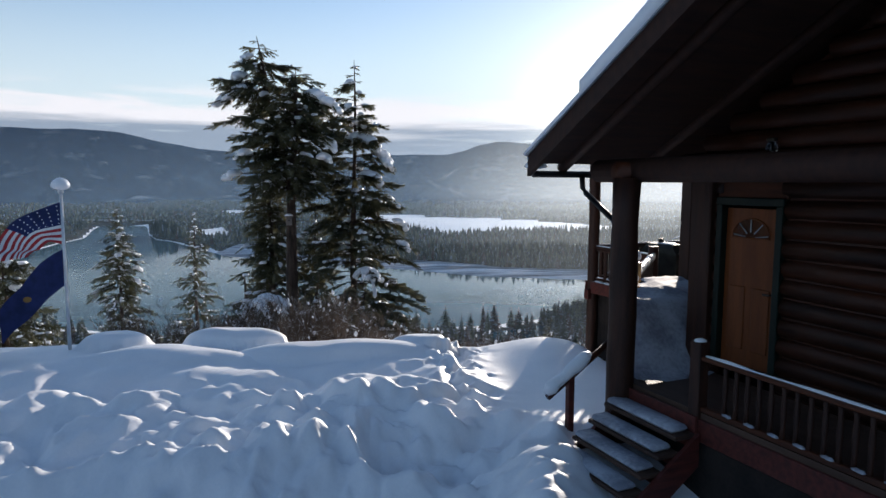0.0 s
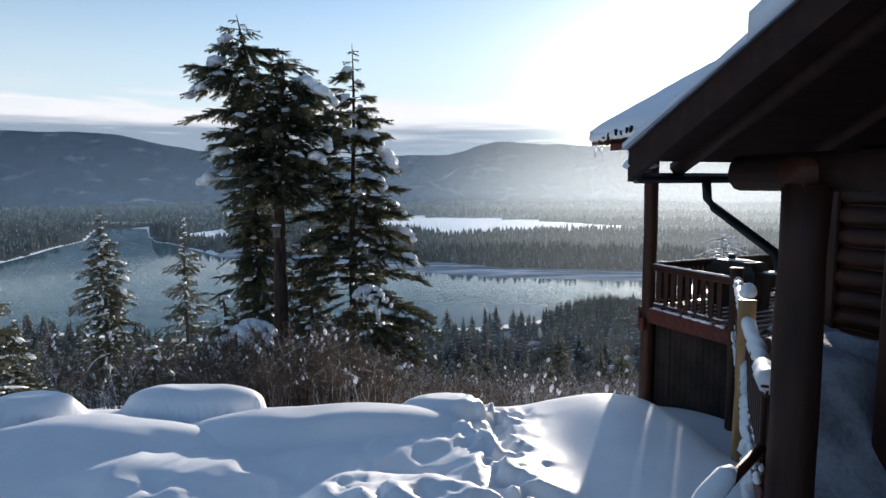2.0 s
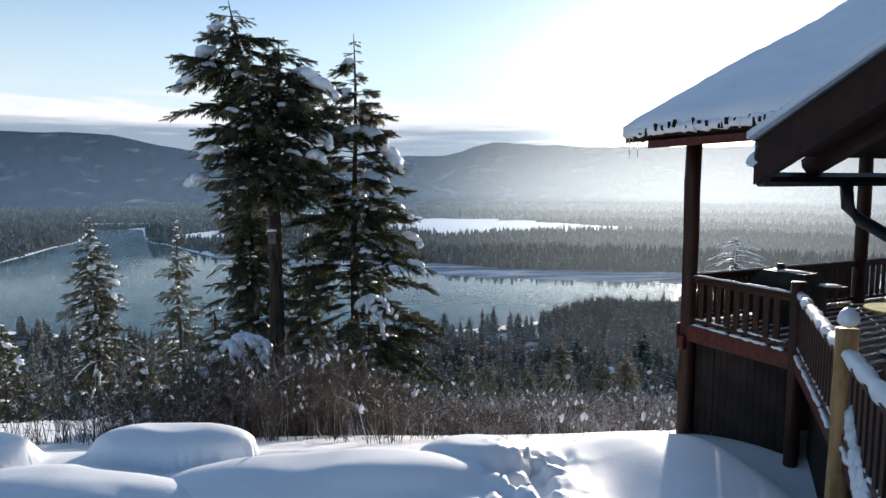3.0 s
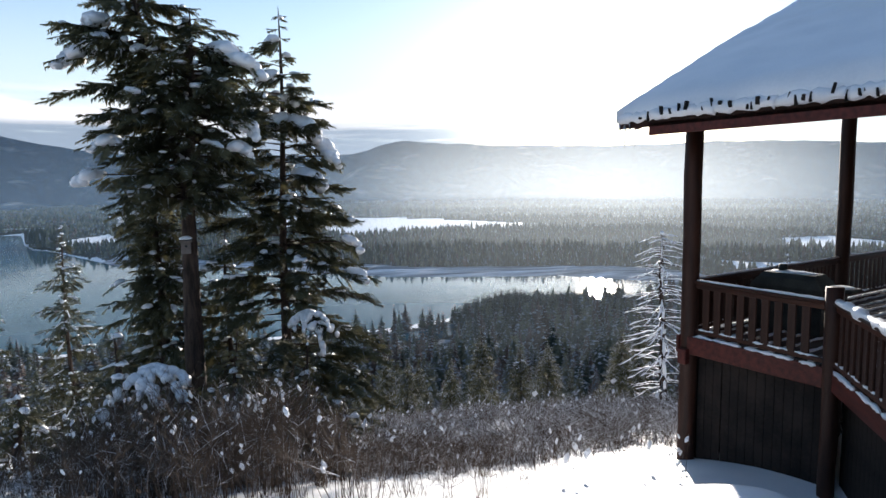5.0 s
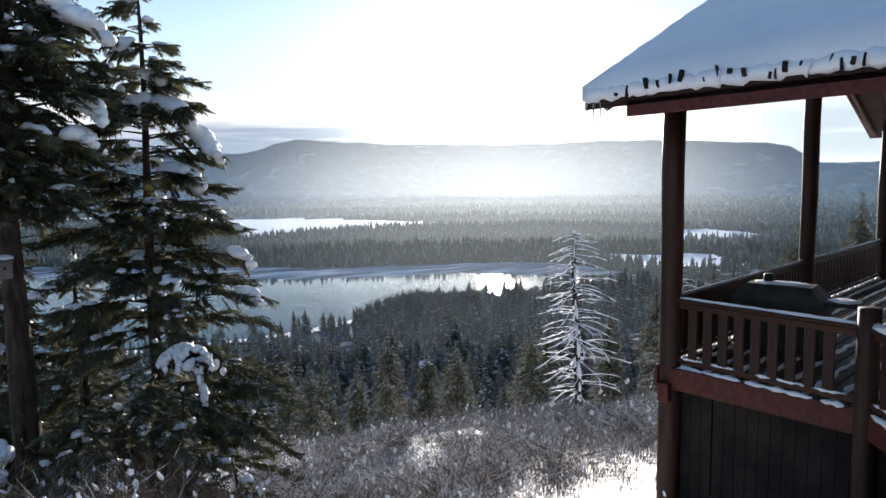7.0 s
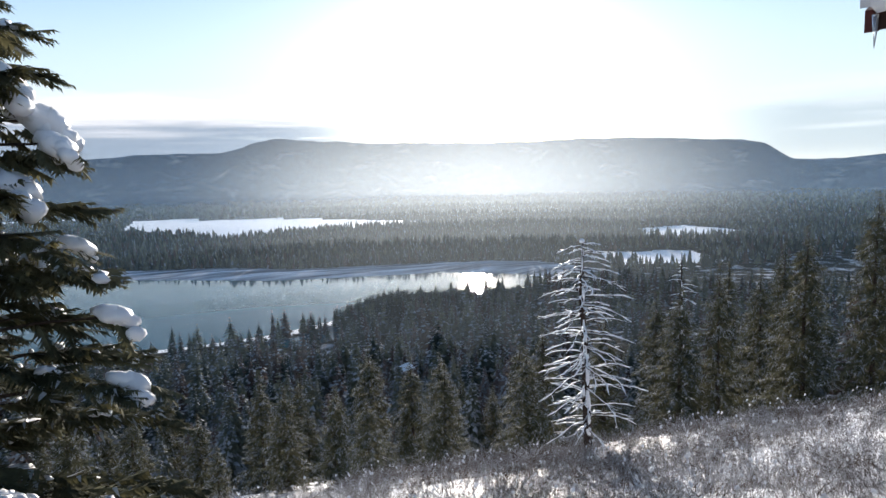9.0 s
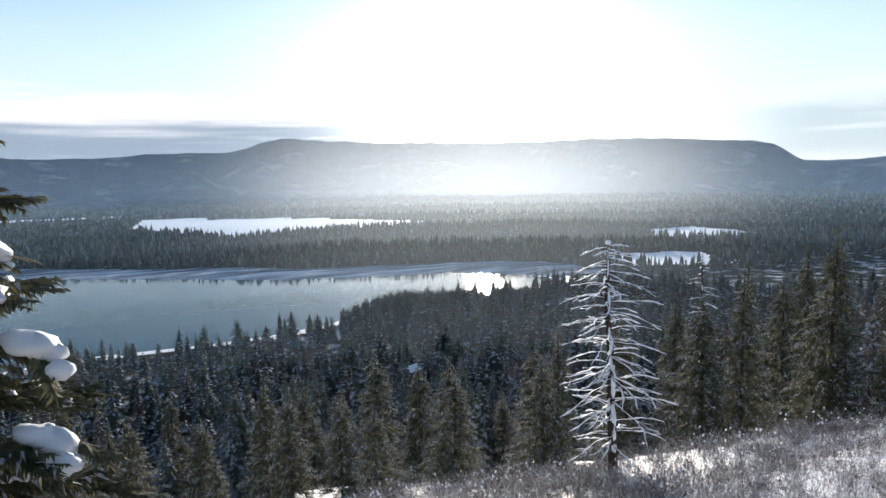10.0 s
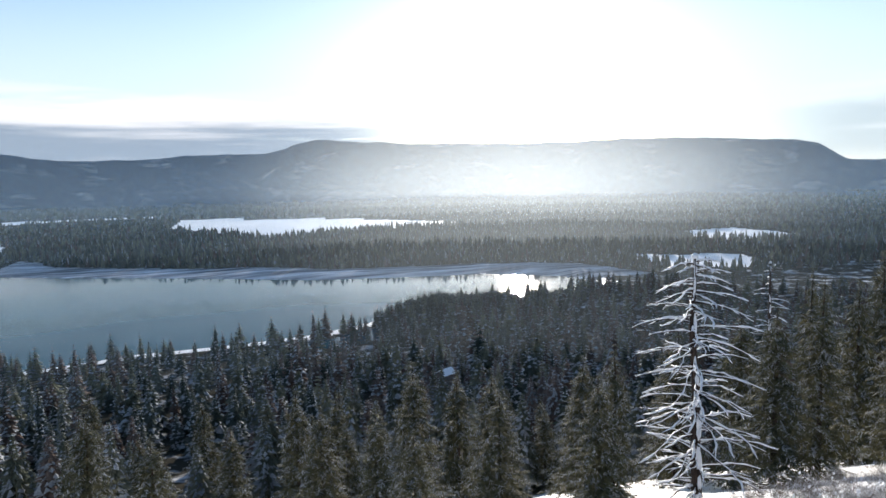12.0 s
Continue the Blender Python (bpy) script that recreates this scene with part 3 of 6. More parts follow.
# unseen dark hill added behind the house: it cuts fill light and closes the place
hb = Build()
na = 48
for q in range(na + 1):
    a = radians(78 + 204 * q / na)
    for r_, z_ in ((24, -2.2), (27, 0.2), (33, 3.4), (40, 6.4 + 1.2 * math.sin(q * 1.7))):
        hb.v.append((r_ * math.sin(a), 4 + r_ * math.cos(a), z_ + 0.8 * math.sin(q * 2.3 + z_)))
hb.n = len(hb.v)
hb.f = [(4 * q + w, 4 * q + 4 + w, 4 * q + 5 + w, 4 * q + 1 + w) for q in range(na) for w in range(3)]
hb.m = [0] * len(hb.f)
tagged(part("backdrop_unseen_hill", hb, UNSEEN_HILL, smooth=True), "unseen low hill of dark scrub and snow, added behind the house to cut fill light", "hillside", kind="structure")


# ---- far woods ----
def scatter(rng, count, lo, hi, a0, a1):
    r = np.sqrt(rng.uniform(lo**2, hi**2, count))
    a = np.radians(rng.uniform(a0, a1, count))
    return r * np.sin(a), r * np.cos(a)


def wooded(x, y, gap=14):
    ok = river_distance(x, y) > gap
    for f in FIELDS:
        ok &= ~inside(f, x, y)
    return ok


def tier_tree(rng, tiers, sides, snow=0.35):
    """Unit conifer: jagged skirts on a stem, height 1. Triangles and slots (0 needles, 1 snow)."""
    v, f, s = [], [], []
    for t in range(tiers):
        f0 = t / tiers
        z0, z1 = 0.08 + 0.86 * f0, 0.08 + 0.86 * f0 + 1.5 / tiers
        r = 0.19 * (1 - f0) ** 0.85 * rng.uniform(0.75, 1.15) + 0.012
        base = len(v)
        v.append((0, 0, min(z1, 1.0) if t < tiers - 1 else 1.0))
        off = rng.uniform(0, 6.28)
        for k in range(sides * 2):
            a = off + math.pi * k / sides
            rr = r * (rng.uniform(0.75, 1.2) if k % 2 == 0 else rng.uniform(0.3, 0.55))
            v.append((rr * math.cos(a), rr * math.sin(a), z0 - (0.02 if k % 2 == 0 else -0.015)))
        for k in range(sides * 2):
            f.append((base, base + 1 + k, base + 1 + (k + 1) % (sides * 2)))
            s.append(1 if rng.uniform() < snow else 0)
    return np.array(v), np.array(f), np.array(s)


def branch_tree(rng, whorls, per, snow=0.5, width=0.17, slim=1.0):
    """Unit conifer: a shadowed heart hung with whorls of drooping boughs, white at their tips."""
    v, f, s = [], [], []

    def tri(pts, slot):
        b0 = len(v)
        v.extend(pts)
        f.append((b0, b0 + 1, b0 + 2))
        s.append(slot)

    for k in range(4):
        a, a2 = 1.5708 * k, 1.5708 * (k + 1)
        tri([(0.012 * math.cos(a), 0.012 * math.sin(a), 0), (0.012 * math.cos(a2), 0.012 * math.sin(a2), 0), (0, 0, 1.0)], 2)
    for lo_, hi_, rr in ((0.06, 0.42, 0.55), (0.30, 0.62, 0.40), (0.52, 0.80, 0.24)):
        for k in range(6):
            a, a2 = 1.0472 * k + lo_ * 9, 1.0472 * (k + 1) + lo_ * 9
            tri([(width * rr * math.cos(a), width * rr * math.sin(a), lo_ - 0.03 * (k % 2)), (width * rr * math.cos(a2), width * rr * math.sin(a2), lo_ - 0.03 * ((k + 1) % 2)), (0, 0, hi_)], 0)
    for w in range(whorls):
        f0 = (w + rng.uniform(0, 0.5)) / whorls
        z = 0.07 + 0.91 * f0
        count = max(3, int(per * (1 - 0.45 * f0)))
        a0, vigour = rng.uniform(0, 6.28), rng.uniform(0.82, 1.1)
        for k in range(count):
            a = a0 + 6.283 * k / count + rng.uniform(-0.3, 0.3)
            L = width * (1 - f0) ** 0.82 * vigour * rng.uniform(0.72, 1.15) + 0.010
            wd = L * rng.uniform(0.26, 0.40) * slim + 0.003
            dz = -L * (rng.uniform(0.30, 0.62) if f0 < 0.8 else rng.uniform(-0.2, 0.35))
            c, sn = math.cos(a), math.sin(a)
            root, tip = (0, 0, z + 0.012), (L * c, L * sn, z + dz)
            mid = rng.uniform(0.5, 0.66)
            lf = (mid * L * c - wd * sn, mid * L * sn + wd * c, z + dz * 0.80)
            rt = (mid * L * c + wd * sn, mid * L * sn - wd * c, z + dz * 0.80)
            crest_ = (mid * L * c, mid * L * sn, z + dz * 0.28 + 0.006)
            sl = 1 if rng.uniform() < snow else 0
            tri([root, lf, crest_], 0)
            tri([root, crest_, rt], 0)
            tri([crest_, lf, tip], sl)
            tri([crest_, tip, rt], sl if rng.uniform() < 0.6 else 0)
    return np.array(v), np.array(f), np.array(s)


def forest(name, label, templates, x, y, height, rng, mats, girth=1.0, tones=(0.45, 0.40, 0.15)):
    """All trees of one wood in one mesh. tones: shares of green, dark and bare brown trees, whose needles take slot 0, 3 or 4."""
    z = land(x, y)
    V, F, S, base = [], [], [], 0
    pick = rng.integers(0, len(templates), len(x))
    for j, (tv, tf, ts) in enumerate(templates):
        sel = np.flatnonzero(pick == j)
        if not len(sel):
            continue
        a = rng.uniform(0, 6.28, len(sel))
        ca, sa = np.cos(a)[:, None], np.sin(a)[:, None]
        h = height[sel][:, None]
        fat = girth * (rng.uniform(0.75, 1.3, len(sel)))[:, None]
        vx = (tv[None, :, 0] * ca - tv[None, :, 1] * sa) * h * fat + x[sel][:, None] + tv[None, :, 2] * h * rng.normal(0, 0.02, len(sel))[:, None]
        vy = (tv[None, :, 0] * sa + tv[None, :, 1] * ca) * h * fat + y[sel][:, None]
        vz = tv[None, :, 2] * h + z[sel][:, None] - 0.3
        V.append(np.stack([vx, vy, vz], -1).reshape(-1, 3))
        F.append((tf[None] + (np.arange(len(sel)) * len(tv))[:, None, None] + base).reshape(-1, 3))
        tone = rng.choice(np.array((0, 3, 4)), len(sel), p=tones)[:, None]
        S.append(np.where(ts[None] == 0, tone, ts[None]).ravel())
        base += len(sel) * len(tv)
    me = big_mesh(name, np.concatenate(V), np.concatenate(F), mats, np.concatenate(S))
    return tagged(new(name, me), label, "trees", kind="stuff")


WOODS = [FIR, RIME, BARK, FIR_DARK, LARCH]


def crown_limit(x, y, height):
    """Heights kept under the line that leaves the river in sight over the lower slope."""
    d, a = np.hypot(x, y), np.degrees(np.arctan2(x, y))
    cap = 1.0 + np.interp(d, (34, 60, 120, 200, 300, 420, 470, 550, 640), (-21.0, -15.5, -13.8, -14.2, -13.8, -12.7, -11.2, -9.3, -8.0)) + np.interp(a, (-50, 12, 21, 27, 36, 60), (0, 0, 2.2, 3.2, 6.5, 8.0)) * np.interp(d, (60, 520), (1.0, 0.42))
    room = 2.5 + d * np.tan(np.radians(cap)) - land(x, y)
    return np.minimum(height, room * (1 + 0.32 * np.clip(fbm(x * 0.91, y * 0.87, 71, 1) * 2, 0, 1)))


rng = np.random.default_rng(7)
x, y = scatter(rng, 22000, 1150, 3300, -48, 66)
ok = wooded(x, y, 20) & (fbm(x / 120, y / 120, 61) > -0.42)
forest("far_woods", "dark conifer woods filling the far valley floor", [tier_tree(rng, 2, 3, 0.03) for _ in range(6)], x[ok], y[ok], rng.uniform(9, 17, ok.sum()), rng, WOODS, 2.0, (0.38, 0.52, 0.10))
x, y = scatter(rng, 13500, 560, 1400, -48, 66)
xe, ye = scatter(rng, 9500, 660, 1150, -25, 36)
edge_ = wooded(xe, ye, 72) & ~wooded(xe, ye, 108) & (ye > 610)
x, y = np.concatenate([x, xe[edge_]]), np.concatenate([y, ye[edge_]])
ok = wooded(x, y, 14) & (wooded(x, y, 72) | (x < -345)) & (y > 560)
forest("riverside_woods", "conifer woods along the river's far bank", [tier_tree(rng, 4, 4, 0.06) for _ in range(6)], x[ok], y[ok], rng.uniform(10, 20, ok.sum()), rng, WOODS, 1.25, (0.38, 0.50, 0.12))
k_ = rng.uniform(0, 1, 150)
x, y = -545 - 62 * k_ + rng.uniform(6, 46, 150), 1190 + 120 * k_ + rng.uniform(-8, 8, 150)
forest("headland_woods", "tall dark conifers on a point of land in the river", [tier_tree(rng, 5, 5, 0.02) for _ in range(4)], x, y, rng.uniform(20, 36, 150), rng, WOODS, 1.0, (0.2, 0.8, 0.0))
x, y = scatter(rng, 2700, 300, 640, -50, 68)
ok = wooded(x, y, 14) & ((y < 480) | (x > 60)) & (fbm(x / 35, y / 35, 63) > -0.40)
x, y = x[ok], y[ok]
h = crown_limit(x, y, rng.uniform(13, 28, len(x))) * rng.uniform(0.62, 1.04, len(x))
ok = h > 4
forest("hillside_woods", "snow-dusted conifers covering the slope above the river", [branch_tree(rng, 12, 7, 0.45, rng.uniform(0.14, 0.20)) for _ in range(8)], x[ok], y[ok], h[ok], rng, WOODS, 1.45, (0.40, 0.30, 0.30))
# a belt of spires along the near bank
x, y = scatter(rng, 4200, 480, 660, 9, 42)
d_ = river_distance(x, y)
bearing = np.degrees(np.arctan2(x, y))
ok = (d_ > 6) & (d_ < 60) & (y < 625) & (np.abs(bearing - 22.45) > 0.5)
x, y = x[ok], y[ok]
spire = np.interp(np.degrees(np.arctan2(x, y)), (9, 11, 13, 18, 22, 27, 32, 42), (-10.7, -10.1, -9.4, -9.55, -9.5, -9.5, -9.8, -9.0))
h = (2.5 + np.hypot(x, y) * np.tan(np.radians(spire)) - land(x, y)) * rng.uniform(0.68, 1.0, len(x))
ok = h > 4
forest("bank_woods", "slim dark conifers standing along the river bank", [branch_tree(rng, 10, 6, 0.4, rng.uniform(0.12, 0.17)) for _ in range(6)], x[ok], y[ok], h[ok], rng, WOODS, 1.35, (0.35, 0.55, 0.10))
x, y = scatter(rng, 640, 165, 305, -50, 68)
ok = wooded(x, y, 14) & (fbm(x / 35, y / 35, 63) > -0.38)
x, y = x[ok], y[ok]
h = crown_limit(x, y, rng.uniform(15, 29, len(x))) * rng.uniform(0.6, 1.05, len(x))
ok = h > 5
forest("slope_woods", "frosted conifers thick on the middle of the slope", [branch_tree(rng, 20, 9, 0.6, rng.uniform(0.14, 0.20)) for _ in range(8)], x[ok], y[ok], h[ok], rng, WOODS, 1.35, (0.40, 0.32, 0.28))
x, y = scatter(rng, 190, 105, 175, -46, 70)
ok = fbm(x / 20, y / 20, 65) > -0.30
x, y = x[ok], y[ok]
h = crown_limit(x, y, rng.uniform(13, 25, len(x))) * rng.uniform(0.55, 1.05, len(x))
ok = h > 5
forest("near_woods", "frosted conifers on the hillside below the house", [branch_tree(rng, 44, 14, 0.5, rng.uniform(0.16, 0.21), 0.6) for _ in range(8)], x[ok], y[ok], h[ok], rng, WOODS, 1.2, (0.45, 0.30, 0.25))


# ---- the log house (u to the right along its gable, v along its ridge; origin at the deck's outer post) ----
HOUSE = pose(4.62, 16.72, 0, 0, 0, 24)
DECK_Z = -0.12
house = thing("log_house", HOUSE, "stained log house with snow-covered gable roofs and a porch", "house")


def log_mesh(length, r, seed):
    """A hewn log along local x, with slightly uneven girth."""
    rg = random.Random(seed)
    b_ = Build()
    ks = [length * q / 5 for q in range(6)]
    b_.tube([(k_, rg.uniform(-0.008, 0.008), rg.uniform(-0.006, 0.006)) for k_ in ks], [r * rg.uniform(0.96, 1.04) for _ in ks], 10)
    return b_.mesh("log", SHADE_LOG, True)


def log_wall(name, start, end, z0, z1, parent, r=0.125, over=0.18):
    """A wall of stacked logs with a solid core; the log ends run past the corners."""
    (ua, va), (ub, vb) = start, end
    L = math.hypot(ub - ua, vb - va)
    turn = math.degrees(math.atan2(vb - va, ub - ua))
    wall = part(name, Build().box((L / 2, 0, (z0 + z1) / 2), (L, 0.10, z1 - z0)), LOG, parent, at=pose(ua, va, 0, 0, 0, turn))
    data = [log_mesh(L + 2 * over, r, q) for q in range(3)]
    rows_, j = int((z1 - z0) / (2 * r * 0.95)), 0
    for j in range(rows_):
        part("log", data[j % 3], None, wall, at=pose(-over, 0, z0 + r + j * 2 * r * 0.95, j * 70 % 360, 0, 0))
    return wall


# entry wall with its door, set-back wall, walls that close the house
DOOR_V0, DOOR_V1 = -8.22, -7.46
log_wall("wall", (-3.6, -7.2), (-3.6, DOOR_V1 + 0.10), -0.1, 2.62, house, over=0.10)
log_wall("wall", (-3.6, DOOR_V0 - 0.12), (-3.6, -13.0), -0.1, 2.62, house, over=0.0)
part("wall", Build().box((-3.6, -7.89, 2.45), (0.2, 1.02, 0.36), bevel=0.02), LOG_V, house, "header log over the door")
log_wall("wall", (-3.6, -7.2), (-2.28, -7.2), -0.1, 2.62, house, over=0.14)
log_wall("wall", (-2.28, -7.2), (-2.28, -5.57), -0.1, 2.75, house, over=0.03)
log_wall("wall", (-2.28, -5.57), (10.0, -5.57), -0.1, 3.2, house, over=0.04)
log_wall("wall", (10.0, -5.57), (10.0, -13.0), -0.1, 3.2, house, over=0.2)
log_wall("wall", (-3.6, -13.0), (10.0, -13.0), -0.1, 2.62, house, over=0.2)
# squared posts that finish the log corners by the entry
for cu, cv, wu, wv in ((-3.63, -7.19, 0.34, 0.34), (-2.29, -5.56, 0.26, 0.24)):
    part("corner_post", Build().box((cu, cv, 1.255), (wu, wv, 2.71), bevel=0.02), LOG_Z, house)

# boarded gable over the entry
gable = Build()
gable.add([(-3.6, -6.6, 2.62), (-3.6, -12.6, 2.62), (-3.6, -9.6, 4.42), (-3.5, -6.6, 2.62), (-3.5, -12.6, 2.62), (-3.5, -9.6, 4.42)], [(0, 2, 1), (3, 4, 5), (0, 3, 5, 2), (1, 2, 5, 4), (0, 1, 4, 3)])
gable_ob = part("gable", gable, LOG_V, house)
for j in range(7):
    z_, half = 2.75 + j * 0.24, 2.9 - j * 0.42
    part("log", log_mesh(2 * half, 0.125, 5), None, gable_ob, at=pose(-3.6, -9.6 + half, z_, j * 50, 0, -90))
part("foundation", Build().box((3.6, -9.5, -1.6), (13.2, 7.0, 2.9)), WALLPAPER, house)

# door with fan light
door = part("door", Build().box((0, 0, 1.015), (0.045, 0.78, 2.03), bevel=0.006), DOOR, house, "tan wooden entry door with a fan-shaped light", at=pose(-3.62, -7.89, 0.12))
for dv in (-0.18, 0.18):
    part("panel", Build().box((-0.03, dv, 0.62), (0.02, 0.25, 0.82), bevel=0.008), DOOR, door)
fan = Build()
pts = [(-0.035, 0.27 * math.cos(a), 1.66 + 0.24 * math.sin(a)) for a in np.linspace(0, math.pi, 13)]
fan.add([(-0.035, 0, 1.66)] + pts, [(0, q + 2, q + 1) for q in range(12)])
part("fan_light", fan, GLASS, door, "half-round glazed fan light")
for a in np.linspace(0.15, math.pi - 0.15, 5):
    part("glazing_bar", Build().tube([(-0.042, 0.08 * math.cos(a), 1.66 + 0.07 * math.sin(a)), (-0.042, 0.26 * math.cos(a), 1.66 + 0.23 * math.sin(a))], 0.009, 6), EDGE, door, "pale glazing bar")
rim = Build().tube([(-0.042, 0.275 * math.cos(a), 1.66 + 0.245 * math.sin(a)) for a in np.linspace(0, math.pi, 13)] + [(-0.042, 0.275, 1.66)], 0.012, 6)
part("light_rim", rim, DOOR, door)
part("door_handle", Build().tube([(-0.03, -0.33, 0.98), (-0.08, -0.33, 0.98), (-0.08, -0.25, 0.98)], 0.013, 8), BRASS, door, "dark metal lever handle", True)
for dv, w_ in ((0.44, 0.09), (-0.44, 0.09)):
    part("door_frame", Build().box((-3.64, -7.89 + dv, 1.14), (0.2, w_, 2.10), bevel=0.01), GREEN, house, "dark green door frame")
part("door_frame", Build().box((-3.64, -7.89, 2.235), (0.2, 0.99, 0.10), bevel=0.01), GREEN, house, "dark green door frame")
lamp = part("wall_lamp", Build().box((-3.76, -8.2, 2.98), (0.10, 0.10, 0.05), bevel=0.015).tube([(-3.76, -8.2, 2.95), (-3.76, -8.2, 2.74)], [0.02, 0.015], 8), BRASS, house)
part("lamp_glass", Build().blob((-3.76, -8.2, 2.86), (0.075, 0.075, 0.10), random.Random(2), 0.02), GLASS, lamp, "clear glass lantern shade", True)

# entry porch
part("porch_floor", Build().box((-4.3, -10.0, -0.16), (1.35, 6.1, 0.12)), PLANK, house)
part("skirt_board", Build().box((-4.985, -10.4, -0.30), (0.05, 5.2, 0.26), bevel=0.008), TRIM, house, "dark red skirt board")
# near-black sheet added where only shade lies under the porch
part("shade_panel", Build().box((-4.93, -10.0, -1.15), (0.05, 6.1, 1.5)), WALLPAPER, house)


def round_post(parent, u, v, z0, z1, r, mat=LOG_Z, name="post", label=""):
    rg = random.Random(int(u * 100 + v * 37))
    ks = [z0 + (z1 - z0) * q / 7 for q in range(8)]
    return part(name, Build().tube([(u + rg.uniform(-0.012, 0.012), v + rg.uniform(-0.012, 0.012), k_) for k_ in ks], [r * rg.uniform(0.95, 1.06) for _ in ks], 14), mat, parent, label, True)


round_post(house, -5.05, -7.18, -1.5, 2.52, 0.17)
round_post(house, -4.95, -12.6, -1.9, 2.52, 0.17)
# log beam in the darker soffit colour, which carries the porch's shade
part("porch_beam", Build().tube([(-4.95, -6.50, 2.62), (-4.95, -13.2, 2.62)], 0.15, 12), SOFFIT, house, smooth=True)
part("tie_beam", Build().tube([(-5.2, -7.18, 2.60), (-3.4, -7.18, 2.60)], 0.13, 12), LOG, house, smooth=True)
newel = part("newel_post", Build().box((-4.95, -8.38, 0.15), (0.15, 0.15, 1.1), bevel=0.012), LOG_Z, house)
part("newel_snow", Build().blob((-4.95, -8.38, 0.70), (0.07, 0.07, 0.03), random.Random(4), 0.05, flat=0.7), SNOW, newel, "thin cap of snow", True)
porch_rail = part("porch_railing", Build().box((-4.95, -10.5, 0.52), (0.10, 4.15, 0.05), bevel=0.012), LOG_V, house)
part("rail_snow", Build().tube([(-4.95, -8.48 - q * 0.33, 0.545 + 0.006 * math.sin(q * 2.3)) for q in range(13)], [0.020 + 0.008 * math.sin(q * 1.7) for q in range(13)], 8), SNOW, porch_rail, "line of snow on the rail", True)
part("bottom_rail", Build().box((-4.95, -10.5, -0.06), (0.07, 4.15, 0.06), bevel=0.01), LOG_V, porch_rail)
bal = Build().tube([(0, 0, -0.03), (0, 0, 0.1), (0, 0, 0.25), (0, 0, 0.4), (0, 0, 0.5)], [0.028, 0.022, 0.032, 0.022, 0.028], 8).mesh("baluster", LOG_Z, True)
tuft = Build().blob((0, 0, 0.0), (0.035, 0.055, 0.022), random.Random(6), 0.3, 5, 8, flat=0.6).mesh("rail_snow", SHADE_SNOW, True)
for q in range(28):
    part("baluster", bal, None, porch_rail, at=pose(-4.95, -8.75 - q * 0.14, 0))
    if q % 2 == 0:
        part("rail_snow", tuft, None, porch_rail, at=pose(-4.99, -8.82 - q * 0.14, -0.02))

# entry steps with snow on the treads
stairs = thing("entry_stairs", HOUSE, "dark wooden entry steps with snow on the treads", "stairs")
for q in range(4):
    zt, ut = -0.33 - 0.18 * q, -5.18 - 0.24 * q
    part("tread", Build().box((ut, -7.84, zt - 0.025), (0.31, 1.24, 0.05), bevel=0.01), PLANK, stairs)
    sn = Build()
    sn.box((ut - 0.01, -7.81, zt + 0.035), (0.27, 1.14, 0.075), bevel=0.035)
    part("tread_snow", sn, SHADE_SNOW, stairs, "packed snow on a step", True)
    part("riser", Build().box((ut + 0.13, -7.84, zt - 0.11), (0.025, 1.22, 0.14)), TRIM, stairs)
part("riser", Build().box((-5.04, -7.84, -0.24), (0.03, 1.24, 0.20)), TRIM, stairs)
for dv in (-7.19, -8.46):
    st = Build()
    st.add([(-5.03, dv, -0.32), (-5.03, dv, -0.7), (-6.15, dv, -1.5), (-6.15, dv, -1.12), (-5.03, dv - 0.05, -0.32), (-5.03, dv - 0.05, -0.7), (-6.15, dv - 0.05, -1.5), (-6.15, dv - 0.05, -1.12)], [(0, 3, 2, 1), (4, 5, 6, 7), (0, 1, 5, 4), (2, 3, 7, 6), (0, 4, 7, 3), (1, 2, 6, 5)])
    part("stringer", st, TRIM, stairs)
rail_dir = [(-4.98, -6.86, 0.34), (-5.95, -6.86, -0.30)]
part("hand_rail", Build().tube(rail_dir, 0.045, 10), LOG, stairs, smooth=True)
part("rail_snow", Build().tube([(-5.30 - q * 0.075, -6.86, 0.215 - q * 0.0495 + 0.01 * math.sin(q * 2)) for q in range(10)], [0.04] + [0.085 + 0.012 * math.sin(q) for q in range(8)] + [0.05], 10), SNOW, stairs, "thick snow on the hand rail", True)
part("rail_post", Build().box((-5.6, -6.86, -0.62), (0.09, 0.09, 1.1), bevel=0.01), TRIM, stairs)

# ---- roofs ----


def slab(parent, name, quad, thick, mat, label=""):
    """A sloping board from four corners of its top face, with its thickness below."""
    b_ = Build()
    lo = [(p[0], p[1], p[2] - thick) for p in quad]
    b_.add(list(quad) + lo, [(0, 1, 2, 3), (7, 6, 5, 4), (0, 4, 5, 1), (1, 5, 6, 2), (2, 6, 7, 3), (3, 7, 4, 0)])
    return part(name, b_, mat, parent, label)


